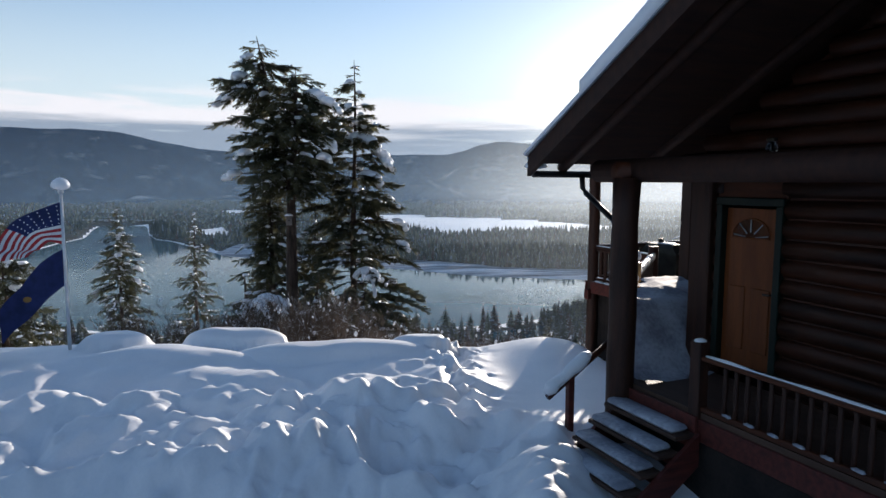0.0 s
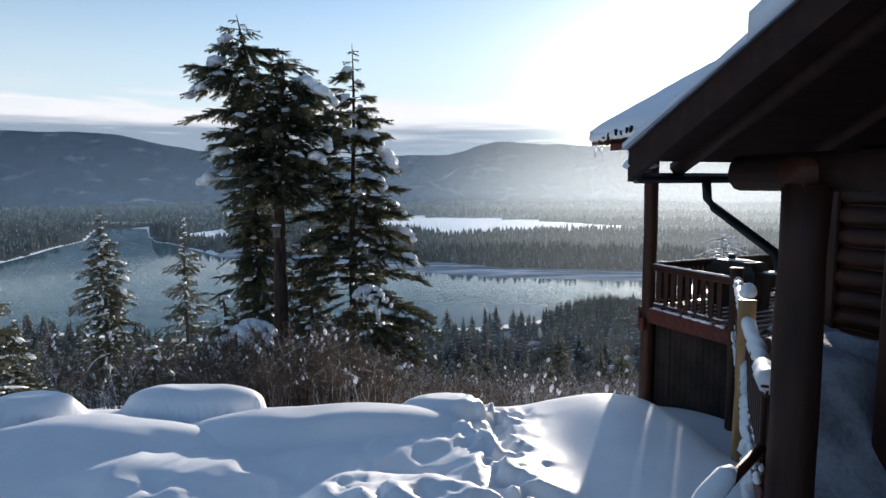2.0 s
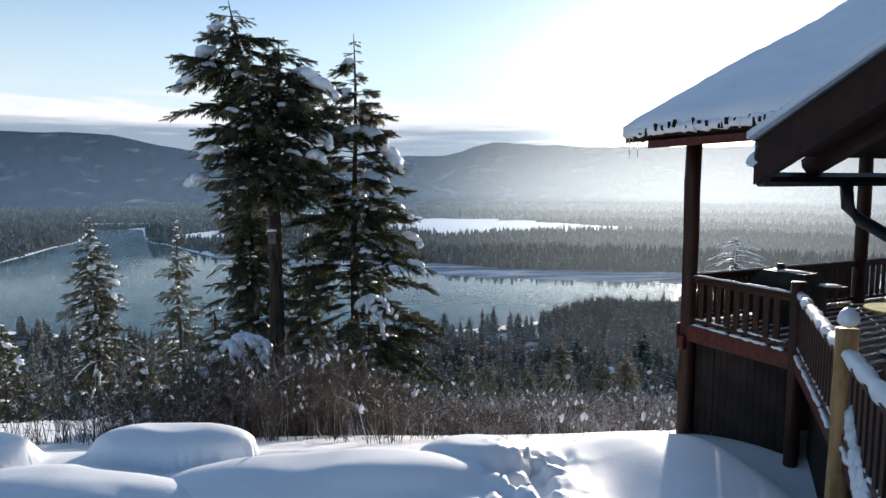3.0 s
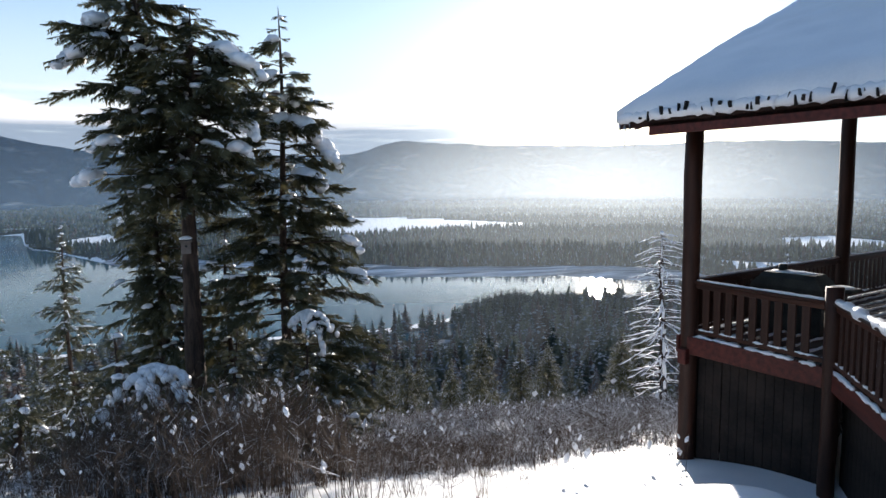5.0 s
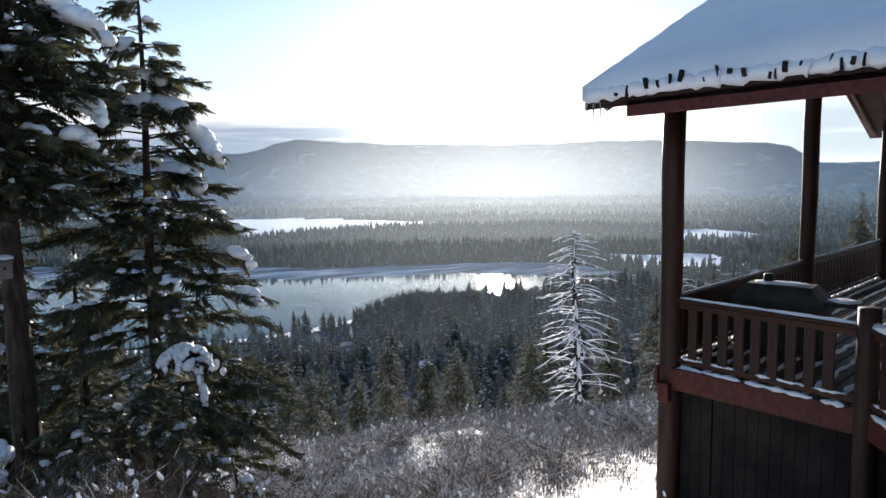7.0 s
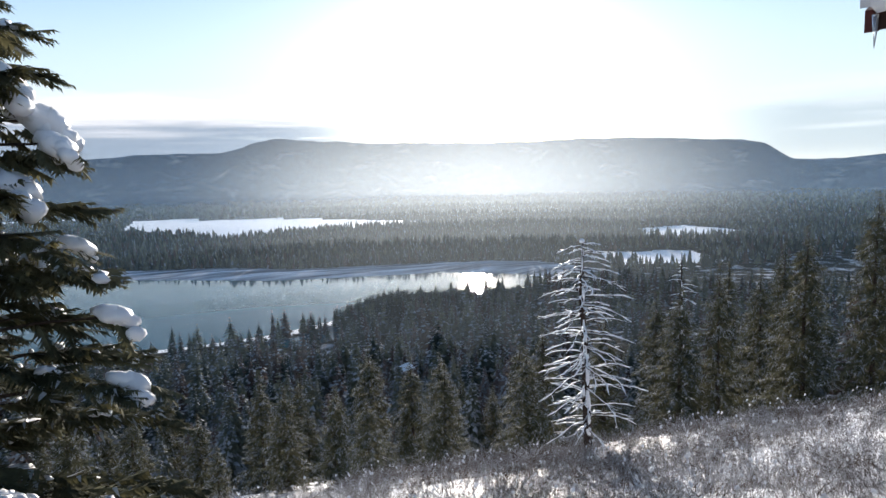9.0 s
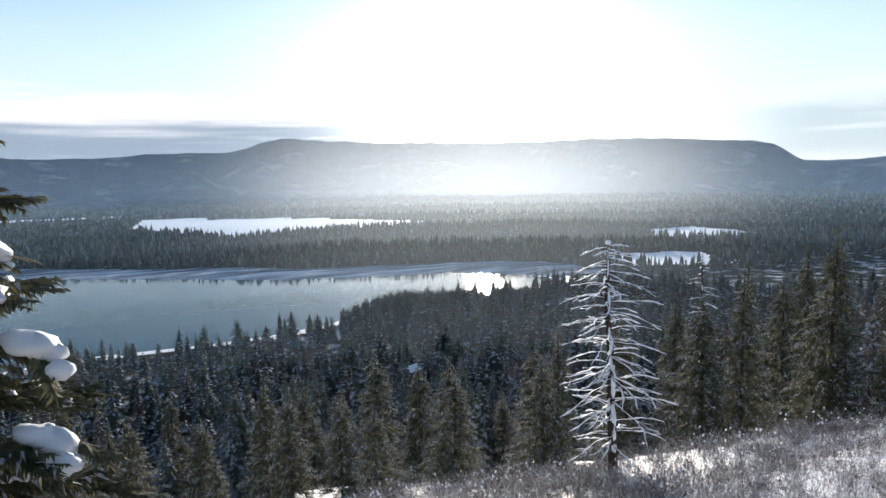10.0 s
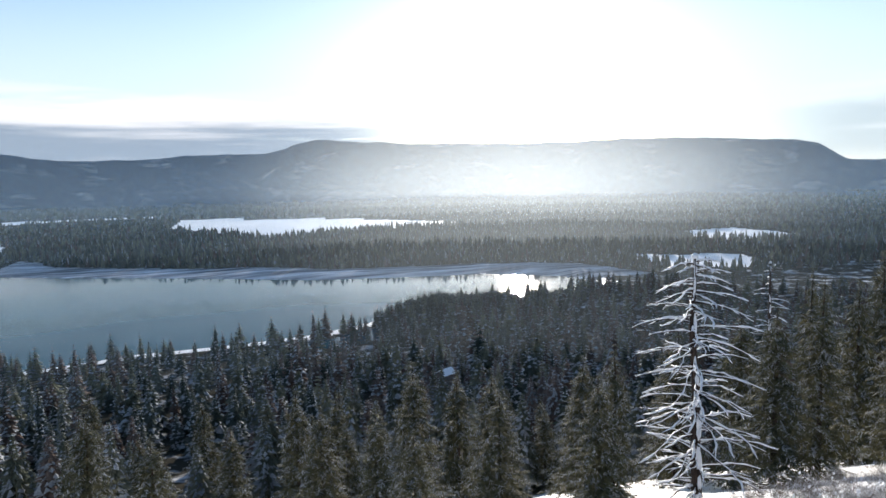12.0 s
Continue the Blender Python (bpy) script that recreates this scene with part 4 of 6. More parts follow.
def snow_cover(parent, quad, thick, seed, nu=40, nv=30, rim_=0.35):
    """A snow blanket on a roof slope: rounded at its edges, rolling on top. Corners: eave start, eave end, ridge end, ridge start."""
    p0, p1, p2, p3 = (np.array(p, float) for p in quad)
    s_, t_ = np.meshgrid(np.linspace(0, 1, nu), np.linspace(0, 1, nv), indexing="ij")
    P = (p0 * (1 - s_[..., None]) + p1 * s_[..., None]) * (1 - t_[..., None]) + (p3 * (1 - s_[..., None]) + p2 * s_[..., None]) * t_[..., None]
    L, W = np.linalg.norm(p1 - p0), np.linalg.norm(p3 - p0)
    edge = np.minimum(np.minimum(s_, 1 - s_) * L, t_ * W)
    h = thick * (rim_ + (1 - rim_) * np.sqrt(np.clip(1 - (1 - np.clip(edge / 0.28, 0, 1)) ** 2, 0, 1))) * (1 + 0.35 * fbm(s_ * L / 1.3, t_ * W / 1.3, seed))
    topv = P + np.array([0, 0, 1.0]) * h[..., None] + np.array([0, 0, 0.005])
    lowv = P + np.array([0, 0, 0.004])
    n_ = nu * nv
    V = np.concatenate([topv.reshape(-1, 3), lowv.reshape(-1, 3)])
    a_, b2 = np.meshgrid(np.arange(nu - 1), np.arange(nv - 1), indexing="ij")
    q = np.stack([a_ * nv + b2, (a_ + 1) * nv + b2, (a_ + 1) * nv + b2 + 1, a_ * nv + b2 + 1], -1).reshape(-1, 4)
    loop = [(a, 0) for a in range(nu)] + [(nu - 1, b3) for b3 in range(1, nv)] + [(a, nv - 1) for a in range(nu - 2, -1, -1)] + [(0, b3) for b3 in range(nv - 2, 0, -1)]
    ids = np.array([a * nv + b3 for a, b3 in loop])
    nxt = np.roll(ids, -1)
    sides_ = np.stack([ids, ids + n_, nxt + n_, nxt], -1)
    me = big_mesh("roof_snow", V, np.concatenate([q, q[:, ::-1] + n_, sides_]), [SNOW], smooth=True)
    return part("roof_snow", me, None, parent, "thick blanket of roof snow")


def icicle(parent, u, v, z, length, seed):
    rg = random.Random(seed)
    part("icicle", Build().tube([(u, v, z), (u + rg.uniform(-0.01, 0.01), v, z - length * 0.5), (u + rg.uniform(-0.01, 0.01), v, z - length)], [0.016, 0.010, 0.001], 6), ICE, parent, "", True)


# entry gable roof, ridge along u
E1, RV, EZ, RZ = -6.22, -9.6, 2.82, 4.70
roof1 = part("roof", Build().tube([(-5.7, RV, RZ - 0.20), (4.0, RV, RZ - 0.20)], 0.13, 10), LOG, house, "entry gable roof under snow")
for ev, sgn in ((E1, 1), (2 * RV - E1, -1)):
    quad = [(-5.85, ev, EZ), (4.0, ev, EZ), (4.0, RV, RZ), (-5.85, RV, RZ)]
    if sgn > 0:
        quad = quad[::-1]
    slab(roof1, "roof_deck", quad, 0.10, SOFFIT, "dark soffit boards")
    sv, sz = ev + (RV - ev) * 0.34, EZ + (RZ - EZ) * 0.34  # lower part of the slope has shed its load
    snow_cover(roof1, [(-5.95, ev + 0.05 * sgn, EZ), (4.0, ev, EZ), (4.0, sv, sz), (-5.95, sv, sz)], 0.06, 72, rim_=0.8)
    snow_cover(roof1, [(-5.95, sv, sz), (4.0, sv, sz), (4.0, RV, RZ), (-5.95, RV, RZ)], 0.27, 71, rim_=0.6)
    lo_, hi_ = (-5.87, ev + 0.02 * sgn, EZ + 0.012), (-5.87, RV, RZ + 0.012)
    fb = Build()
    fb.add([(-5.90, ev + 0.03 * sgn, EZ - 0.27), (-5.90, ev + 0.03 * sgn, EZ), (-5.90, RV, RZ), (-5.90, RV, RZ - 0.27), (-5.84, ev + 0.03 * sgn, EZ - 0.27), (-5.84, ev + 0.03 * sgn, EZ), (-5.84, RV, RZ), (-5.84, RV, RZ - 0.27)], [(0, 1, 2, 3), (7, 6, 5, 4), (0, 4, 5, 1), (1, 5, 6, 2), (2, 6, 7, 3), (3, 7, 4, 0)])
    part("rake_board", fb, SOFFIT, roof1)
    part("drip_edge", Build().tube([(-5.915, ev + 0.04 * sgn, EZ + 0.01), (-5.915, RV, RZ + 0.01)], 0.028, 6), EDGE, roof1, "pale metal drip edge")
    for q in range(7):
        uu = -5.3 + q * 1.35
        # rafters darkened the same way, for the shade below the roof
        rf = Build().tube([(uu, ev + 0.1 * sgn, EZ - 0.16), (uu, RV, RZ - 0.17)], 0.075, 8)
        part("rafter", rf, SOFFIT, roof1, "", True)
gutter = part("gutter", Build().box((-4.27, -6.14, 2.58), (3.04, 0.12, 0.09), bevel=0.03), METAL, house, "black metal gutter")
part("gutter_snow", Build().blob((-5.75, -6.16, 2.68), (0.16, 0.10, 0.08), random.Random(8), 0.15, flat=0.6), SNOW, gutter, "lump of snow", True)
part("downspout", Build().tube([(-4.98, -6.16, 2.56), (-4.98, -6.18, 2.40), (-4.98, -6.26, 2.32), (-5.04, -6.94, 1.98), (-5.05, -7.0, 1.84)], 0.04, 10), METAL, house, "black downspout elbow", True)
for q in range(5):
    icicle(gutter, -5.9 + 0.05 * q, -6.2, 2.8, 0.10 + 0.05 * (q % 3), q)

# main roof over the deck, ridge along v
EU0, EU1, RU, EZ2, RZ2, FAR, NEAR = -1.08, 11.28, 5.1, 3.42, 6.33, 0.62, -14.0
roof2 = part("roof", Build().tube([(RU, FAR - 0.1, RZ2 - 0.22), (RU, NEAR, RZ2 - 0.22)], 0.14, 10), LOG_V, house, "main gable roof under deep snow")
for eu, sgn in ((EU0, 1), (EU1, -1)):
    quad = [(eu, FAR, EZ2), (eu, NEAR, EZ2), (RU, NEAR, RZ2), (RU, FAR, RZ2)]
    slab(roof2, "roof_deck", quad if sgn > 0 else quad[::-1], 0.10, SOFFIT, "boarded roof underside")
    snow_cover(roof2, [(eu - 0.05 * sgn, FAR + 0.04, EZ2), (eu - 0.05 * sgn, NEAR, EZ2), (RU, NEAR, RZ2), (RU, FAR + 0.04, RZ2)], 0.34, 73, 70, 40, 0.62)
    part("fascia", Build().box((eu + 0.02 * sgn, (0.05 + NEAR) / 2, EZ2 - 0.13), (0.04, 0.05 - NEAR, 0.20), bevel=0.01), TRIM, roof2)
    for q in range(22):
        vv = FAR - 0.12 - q * 0.62
        part("rafter_tail", Build().tube([(eu + (0.26 if q == 0 else 0.05) * sgn, vv, EZ2 - 0.15 + (0.10 if q == 0 else 0)), (RU - 0.1 * sgn, vv, RZ2 - 0.17 - 0.02)], 0.06, 6), LOG, roof2, "", True)
    fb = Build()
    fb.add([(eu, FAR + 0.03, EZ2 - 0.105), (eu, FAR + 0.03, EZ2), (RU, FAR + 0.03, RZ2), (RU, FAR + 0.03, RZ2 - 0.24), (eu, FAR - 0.03, EZ2 - 0.105), (eu, FAR - 0.03, EZ2), (RU, FAR - 0.03, RZ2), (RU, FAR - 0.03, RZ2 - 0.24)], [(0, 1, 2, 3), (7, 6, 5, 4), (0, 4, 5, 1), (1, 5, 6, 2), (2, 6, 7, 3), (3, 7, 4, 0)])
    part("rake_board", fb, TRIM, roof2)
    for vv in (0.0, -2.9, -5.7):
        part("plate_beam", Build().tube([(0.0 if sgn > 0 else 10.2, vv + 0.1, 3.60), (0.0 if sgn > 0 else 10.2, vv - 2.9, 3.60)], 0.11, 10), LOG_V, roof2, "", True)
lip = Build()
rg = random.Random(31)
for q in range(9):
    lip.tube([(EU0 - 0.02 - 0.015 * (w % 2), FAR - 0.02 - q * 0.86 - w * 0.072, EZ2 + 0.075 + rg.uniform(-0.02, 0.025)) for w in range(13)], [0.085 * rg.uniform(0.75, 1.2) for w in range(13)], 8)
tagged(part("eave_snow", lip, SNOW, roof2, "ragged lip of melting snow along the eave", True), kind="stuff")
vv = FAR - 0.5
while vv > -6.5:
    part("shingle_edge", Build().box((EU0 - 0.105 + rg.uniform(-0.02, 0.02), vv, EZ2 + 0.07 + rg.uniform(-0.05, 0.08)), (0.07, rg.choice((0.012, 0.016, 0.022, 0.04)), rg.uniform(0.03, 0.16)), Euler((rg.uniform(-0.3, 0.3), 0, 0)).to_matrix(), bevel=0.008), WALLPAPER, roof2)
    vv -= rg.choice((0.05, 0.09, 0.14, 0.26))
for q in range(6):
    icicle(roof2, EU0 - 0.03 + 0.07 * (q % 2), FAR - 0.02 - q * 0.05, EZ2 - 0.03, 0.16 + 0.09 * ((q * 7) % 4), 20 + q)

# ---- the deck ----
deck = thing("deck", HOUSE, "raised timber deck with dark railings and patches of snow", "deck")
for u_ in (0.0, 5.1, 10.2):
    round_post(deck, u_, 0.0, -3.4 if u_ < 6 else -6.5, 3.50 if u_ != 5.1 else 6.1, 0.14)
round_post(deck, -0.1, -2.34, -2.6, 1.02, 0.11, name="corner_post")
part("post_bracket", Build().box((-0.15, -0.02, -0.46), (0.14, 0.16, 0.26), bevel=0.01), TRIM, deck)
part("fascia_board", Build().box((-0.10, -1.17, -0.27), (0.05, 2.5, 0.30), bevel=0.01), TRIM, deck, "red-brown rim board")
part("fascia_board", Build().box((5.1, 0.12, -0.27), (10.5, 0.05, 0.30), bevel=0.01), TRIM, deck, "red-brown rim board")
DA, DB = Vector((-0.1, -2.34, 0)), Vector((-4.85, -6.80, 0))
run = DB - DA
turn = math.degrees(math.atan2(run.y, run.x))
part("fascia_board", Build().box((run.length / 2, 0, -0.27), (run.length, 0.05, 0.30), bevel=0.01), TRIM, deck, "red-brown rim board", at=pose(DA.x, DA.y, 0, 0, 0, turn))
sheet = Build()
poly = [(-0.06, 0.08), (-0.06, -2.36), (-4.82, -6.82), (-4.82, -6.95), (10.2, -6.95), (10.2, 0.08)]
sheet.add([(u_, v_, -0.20) for u_, v_ in poly] + [(u_, v_, -0.40) for u_, v_ in poly], [tuple(range(6)), tuple(range(11, 5, -1))] + [(q, q + 6, (q + 1) % 6 + 6, (q + 1) % 6) for q in range(6)])
part("joists", sheet, PLANK, deck)
plank = Build().box((0, 0, 0), (10.2, 0.135, 0.035), bevel=0.006).mesh("plank", PLANK, False)
strip = Build()
rg = random.Random(5)
for q in range(24):
    strip.blob((-4.9 + q * 0.42, 0, 0), (0.30, 0.045, 0.022), rg, 0.3, 4, 8, flat=0.8)
strip_me = strip.mesh("plank_snow", SNOW, True)
for q in range(39):
    vv = 0.02 - q * 0.15
    pk = part("plank", plank, None, deck, at=pose(5.07, vv, DECK_Z - 0.0175))
    if q % 2 == 0:
        part("plank_snow", strip_me, None, deck, at=pose(5.07, vv + 0.07, DECK_Z + 0.004))
for q in range(30):
    vv = -2.45 - q * 0.15
    u0 = -0.1 + (vv + 2.34) * run.x / run.y
    Lp = -0.03 - u0
    if Lp > 0.1:
        part("plank", Build().box((u0 + Lp / 2 + 0.05, vv, DECK_Z - 0.0175), (Lp, 0.135, 0.035), bevel=0.006), PLANK, deck)

# near-black boards added in place of the shade under the deck, one joint standing open
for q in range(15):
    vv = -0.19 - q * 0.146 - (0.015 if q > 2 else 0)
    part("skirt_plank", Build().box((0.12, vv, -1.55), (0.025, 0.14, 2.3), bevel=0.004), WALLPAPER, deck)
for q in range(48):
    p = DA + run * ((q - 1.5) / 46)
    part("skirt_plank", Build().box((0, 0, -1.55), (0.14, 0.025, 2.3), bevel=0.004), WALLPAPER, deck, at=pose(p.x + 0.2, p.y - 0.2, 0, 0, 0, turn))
# far side boarded up unseen, to stop low sun passing under the deck
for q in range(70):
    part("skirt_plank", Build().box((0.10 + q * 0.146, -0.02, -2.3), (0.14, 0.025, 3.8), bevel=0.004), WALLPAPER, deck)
SQUARE_BAL = Build().box((0, 0, 0.45), (0.12, 0.035, 0.80), bevel=0.006).mesh("baluster", LOG_Z, False)


def railing(a, b, snow, gap=0.205, top=0.92):
    a, b = Vector(a), Vector(b)
    L = (b - a).length
    m = pose(a.x, a.y, DECK_Z, 0, 0, math.degrees(math.atan2(b.y - a.y, b.x - a.x)))
    rail = part("railing", Build().box((L / 2, 0, top), (L, 0.13, 0.045), bevel=0.01), LOG, deck, at=m)
    part("top_rail", Build().box((L / 2, 0, top - 0.07), (L, 0.045, 0.08), bevel=0.008), LOG, rail)
    part("bottom_rail", Build().box((L / 2, 0, 0.09), (L, 0.045, 0.07), bevel=0.008), LOG, rail)
    for q in range(1, int(L / gap)):
        part("baluster", SQUARE_BAL, None, rail, at=pose(q * gap, 0.0, 0.0))
    rg = random.Random(int(L * 100))
    nseg = max(6, int(L / 0.12))
    part("rail_snow", Build().tube([(L * q / nseg, rg.uniform(-0.01, 0.01), top + 0.03) for q in range(nseg + 1)], [snow * rg.uniform(0.55, 1.2) for q in range(nseg + 1)], 8), SNOW, rail, "snow along the top rail", True)
    lumps_ = Build()
    for yy_, zz_, rr_ in ((-0.035, 0.008, 0.035), (0.0, 0.125, 0.022)):
        at_ = 0.05
        while at_ < L - 0.2:
            m_ = rg.randint(5, 14)
            m_ = min(m_, int((L - 0.05 - at_) / 0.06))
            if m_ > 1:
                lumps_.tube([(at_ + 0.06 * w, yy_ + rg.uniform(-0.012, 0.012), zz_) for w in range(m_ + 1)], [rr_ * 0.3] + [rr_ * rg.uniform(0.6, 1.25) for _w in range(m_ - 1)] + [rr_ * 0.3], 6)
            at_ += 0.06 * m_ + rg.uniform(0.02, 0.10)
    tagged(part("foot_snow", lumps_, SNOW, rail, "lumps of snow along the deck edge", True), kind="stuff")
    return rail


railing((0.0, -0.12), (-0.1, -2.24), 0.025)
railing((-0.18, -2.42), (-2.78, -4.80), 0.075)
railing((-2.92, -4.95), (-4.80, -6.75), 0.085)
railing((0.14, 0.02), (5.0, 0.02), 0.02, 0.15)
railing((5.2, 0.02), (10.1, 0.02), 0.02)
railing((10.2, -0.1), (10.2, -5.6), 0.02)
logpost = round_post(deck, -2.85, -4.88, -1.6, 1.08, 0.108, PEELED, "peeled_post", "peeled pine post capped with snow")
part("post_snow", Build().blob((-2.85, -4.88, 1.17), (0.105, 0.105, 0.13), random.Random(3), 0.05, 7, 12, flat=0.4), SNOW, logpost, "rounded cap of snow", True)
rg = random.Random(12)
cling = Build()
for q in range(44):
    s_ = rg.uniform(0.08, 0.62)
    p = Vector((-2.85, -4.88, 0)) + (DB - Vector((-2.85, -4.88, 0))) * s_
    cling.blob((p.x + 0.005, p.y - 0.005, 0.42 - (s_ - 0.05) * 1.9 + rg.uniform(-0.12, 0.12)), (0.10, 0.07, rg.uniform(0.06, 0.15)), rg, 0.3, 5, 8)
tagged(part("clinging_snow", cling, SNOW, deck, "ragged snow stuck to the railing", True), kind="stuff")
# boards behind the diagonal rail
for q in range(20):
    p = DA + run * (0.50 + q * 0.024)
    part("skirt_plank", Build().box((0, 0, -0.05), (0.145, 0.025, 1.1 + 0.02 * (q % 3)), bevel=0.004), TRIM, deck, at=pose(p.x + 0.05, p.y - 0.05, 0.0, 0, 0, turn))

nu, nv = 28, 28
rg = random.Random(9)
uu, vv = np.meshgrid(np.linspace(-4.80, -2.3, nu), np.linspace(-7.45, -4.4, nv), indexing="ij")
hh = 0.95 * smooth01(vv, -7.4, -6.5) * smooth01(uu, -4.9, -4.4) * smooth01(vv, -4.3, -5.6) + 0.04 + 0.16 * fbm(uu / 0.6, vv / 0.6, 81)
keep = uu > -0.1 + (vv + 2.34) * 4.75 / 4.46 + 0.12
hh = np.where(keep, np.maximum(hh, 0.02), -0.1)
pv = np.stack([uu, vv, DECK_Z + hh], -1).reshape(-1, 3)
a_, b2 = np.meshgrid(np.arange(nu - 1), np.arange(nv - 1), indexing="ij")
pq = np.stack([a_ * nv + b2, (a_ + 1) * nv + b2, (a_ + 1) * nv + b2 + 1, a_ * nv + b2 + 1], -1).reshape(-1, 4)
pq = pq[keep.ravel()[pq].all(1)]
bank = new("snow_bank", big_mesh("snow_bank", pv, pq, [SHADE_SNOW], smooth=True))
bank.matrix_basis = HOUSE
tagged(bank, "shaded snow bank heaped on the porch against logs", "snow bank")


# ---- trees near the house ----


def spray_template(rng, n=9):
    """A flat drooping spray of needles, 1 long along x."""
    v, f = [], []
    for q in range(n):
        x0 = q / n * 0.85
        for sg in (-1, 1):
            L = 0.42 * (1 - 0.5 * x0) * rng.uniform(0.7, 1.2)
            b0 = len(v)
            w = 0.10
            v += [(x0 - 0.02, 0, 0), (x0 + w, 0, 0.015), (x0 + L * 0.7, sg * L * 0.75, -L * rng.uniform(0.05, 0.5))]
            f.append((b0, b0 + 1, b0 + 2))
    b0 = len(v)
    v += [(0.7, -0.06, 0), (0.7, 0.06, 0), (1.05, 0, -0.08)]
    f.append((b0, b0 + 1, b0 + 2))
    return np.array(v), np.array(f)


SPRAYS = [spray_template(np.random.default_rng(q)) for q in range(4)]
COARSE = [spray_template(np.random.default_rng(q + 9), 5) for q in range(4)]


def conifer(name, x, y, top, foot, label, seed, reach=2.0, whorl=0.36, per=6, clumps=(), dust=0.14, bare=0.12, shape=0.75, lean=(0, 0), trunk=0.2, gaps=0.12, leaf=0.92, step=0.062, sprays=SPRAYS, frost=0.06, limb_work=True, rime=FROST, low=(0.75, 3.0), laden=0.0, tips=0.0, leaders=(), fork=0.0, hang=0.95, inner=0.15):
    """A conifer: tapered trunk, drooping limbs set with needle sprays, snow on some boughs. clumps: height, direction in degrees, size, distance, leader. leaders: offset east and north and top of each leading shoot above the fork. tips: how much more frost the bough ends carry."""
    rg = np.random.default_rng(seed)
    H = top - foot
    tree = thing(name, pose(x, y, foot), label, "tree")

    def stem(shoot):
        def axis(z):
            s = z / H
            p = np.array([lean[0] * s * s + 0.06 * math.sin(s * 7 + seed), lean[1] * s * s + 0.06 * math.sin(s * 5 + seed * 2), z])
            if shoot and z > fork - foot:
                k_ = ((z - fork + foot) / (shoot[2] - fork)) ** 0.75
                p[:2] += np.array(shoot[:2]) * k_
            return p

        return axis

    shoots = leaders or ((),)
    stems = [stem(q) for q in shoots]
    tops = [q[2] - foot if q else H for q in shoots]
    axis = stems[0]
    ks = np.linspace(0, 1, 16)
    trunk_b = Build().tube([tuple(axis(tops[0] * k_)) for k_ in ks], [trunk * (1 - k_) ** 0.8 + 0.008 for k_ in ks], 10)
    for other, top_ in zip(stems[1:], tops[1:]):
        zs = np.linspace(fork - foot - 0.3, top_, 10)
        trunk_b.tube([tuple(other(z_)) for z_ in zs], [trunk * 0.5 * (1 - k_) ** 0.8 + 0.008 for k_ in np.linspace(0, 1, 10)], 8)
    limbs = Build()
    V, F, S, base = [], [], [], 0
    snow = Build()
    for _k in range(int(bare * H * 9)):
        bz, ba, bl = rg.uniform(0.3 * bare, bare) * H, rg.uniform(0, 6.28), rg.uniform(0.25, 0.9)
        o = axis(bz)
        limbs.tube([tuple(o), (o[0] + bl * 0.6 * math.cos(ba), o[1] + bl * 0.6 * math.sin(ba), bz + 0.04), (o[0] + bl * math.cos(ba + 0.3), o[1] + bl * math.sin(ba + 0.3), bz - 0.12 * bl)], [0.014, 0.009, 0.003], 4, cap=False)
    levels = []
    for axis, H_ in zip(stems, tops):
        z = bare * H
        while z < H_ - 0.15:
            levels.append((axis, H_, z))
            s = (z / H_ - bare) / (1 - bare)
            z += whorl * rg.uniform(0.75, 1.2) * (1 - 0.35 * s)
    for axis, H_, z in levels:
        s = (z / H_ - bare * H / H_) / (1 - bare * H / H_)
        length = reach * (1 - s) ** shape * min(1, low[0] + s * low[1]) * min(1, 0.12 + (H_ - z) / (0.16 * (H_ - bare * H) + 0.9)) + 0.09
        count = per if s < 0.85 else 4
        a0 = rg.uniform(0, 6.28)
        for q in range(count):
            if rg.uniform() < gaps:
                continue
            a = a0 + 6.283 * q / count + rg.normal(0, 0.25)
            L = length * rg.choice((rg.uniform(0.3, 0.75), rg.uniform(0.8, 1.25)))
            rise, droop = rg.uniform(0.0, 0.3) + 0.5 * max(0, s - 0.75), rg.uniform(0.25, 0.6) * (1 - s * 0.7)
            o = axis(min(z + rg.uniform(-0.5, 0.5) * whorl, H_ - 0.05))
            d = np.array([math.cos(a), math.sin(a), 0])
            pts = [o + d * L * t + np.array([0, 0, L * (rise * t - droop * t * t)]) for t in (0, 0.35, 0.7, 1.0)]
            if limb_work:
                limbs.tube([tuple(p) for p in pts], [0.012 + 0.018 * L / 2, 0.010, 0.007, 0.003], 4, cap=False)
            if rg.uniform() < laden and L > 0.7:
                snow.tube([tuple(o + d * L * t + np.array([0, 0, L * (rise * t - droop * t * t) + 0.035])) for t in (0.35, 0.5, 0.65, 0.8, 0.97)], [0.02] + [rg.uniform(0.03, 0.075) for _k in range(3)] + [0.03], 6)
            m, load = max(4, int(L / step)), rg.uniform(0.25, 1.0)
            for w in range(m):
                t = inner + (1 - inner) * (w + rg.uniform(0, 1)) / m
                p = o + d * L * t + np.array([0, 0, L * (rise * t - droop * t * t)])
                tv, tf = sprays[rg.integers(0, 4)]
                size = leaf * (0.30 + 0.28 * (1 - t) * min(L, 1.5)) * rg.uniform(0.7, 1.2) * min(1, 0.5 + L)
                aa = a + rg.uniform(-1.1, 1.1) * (1.15 - t)
                ca, sa, tilt = math.cos(aa), math.sin(aa), rg.uniform(-hang, 0.1)
                roll_ = rg.uniform(-0.5, 0.5)
                vy = tv[:, 1] * math.cos(roll_) - tv[:, 2] * math.sin(roll_)
                vz = tv[:, 1] * math.sin(roll_) + tv[:, 2] * math.cos(roll_)
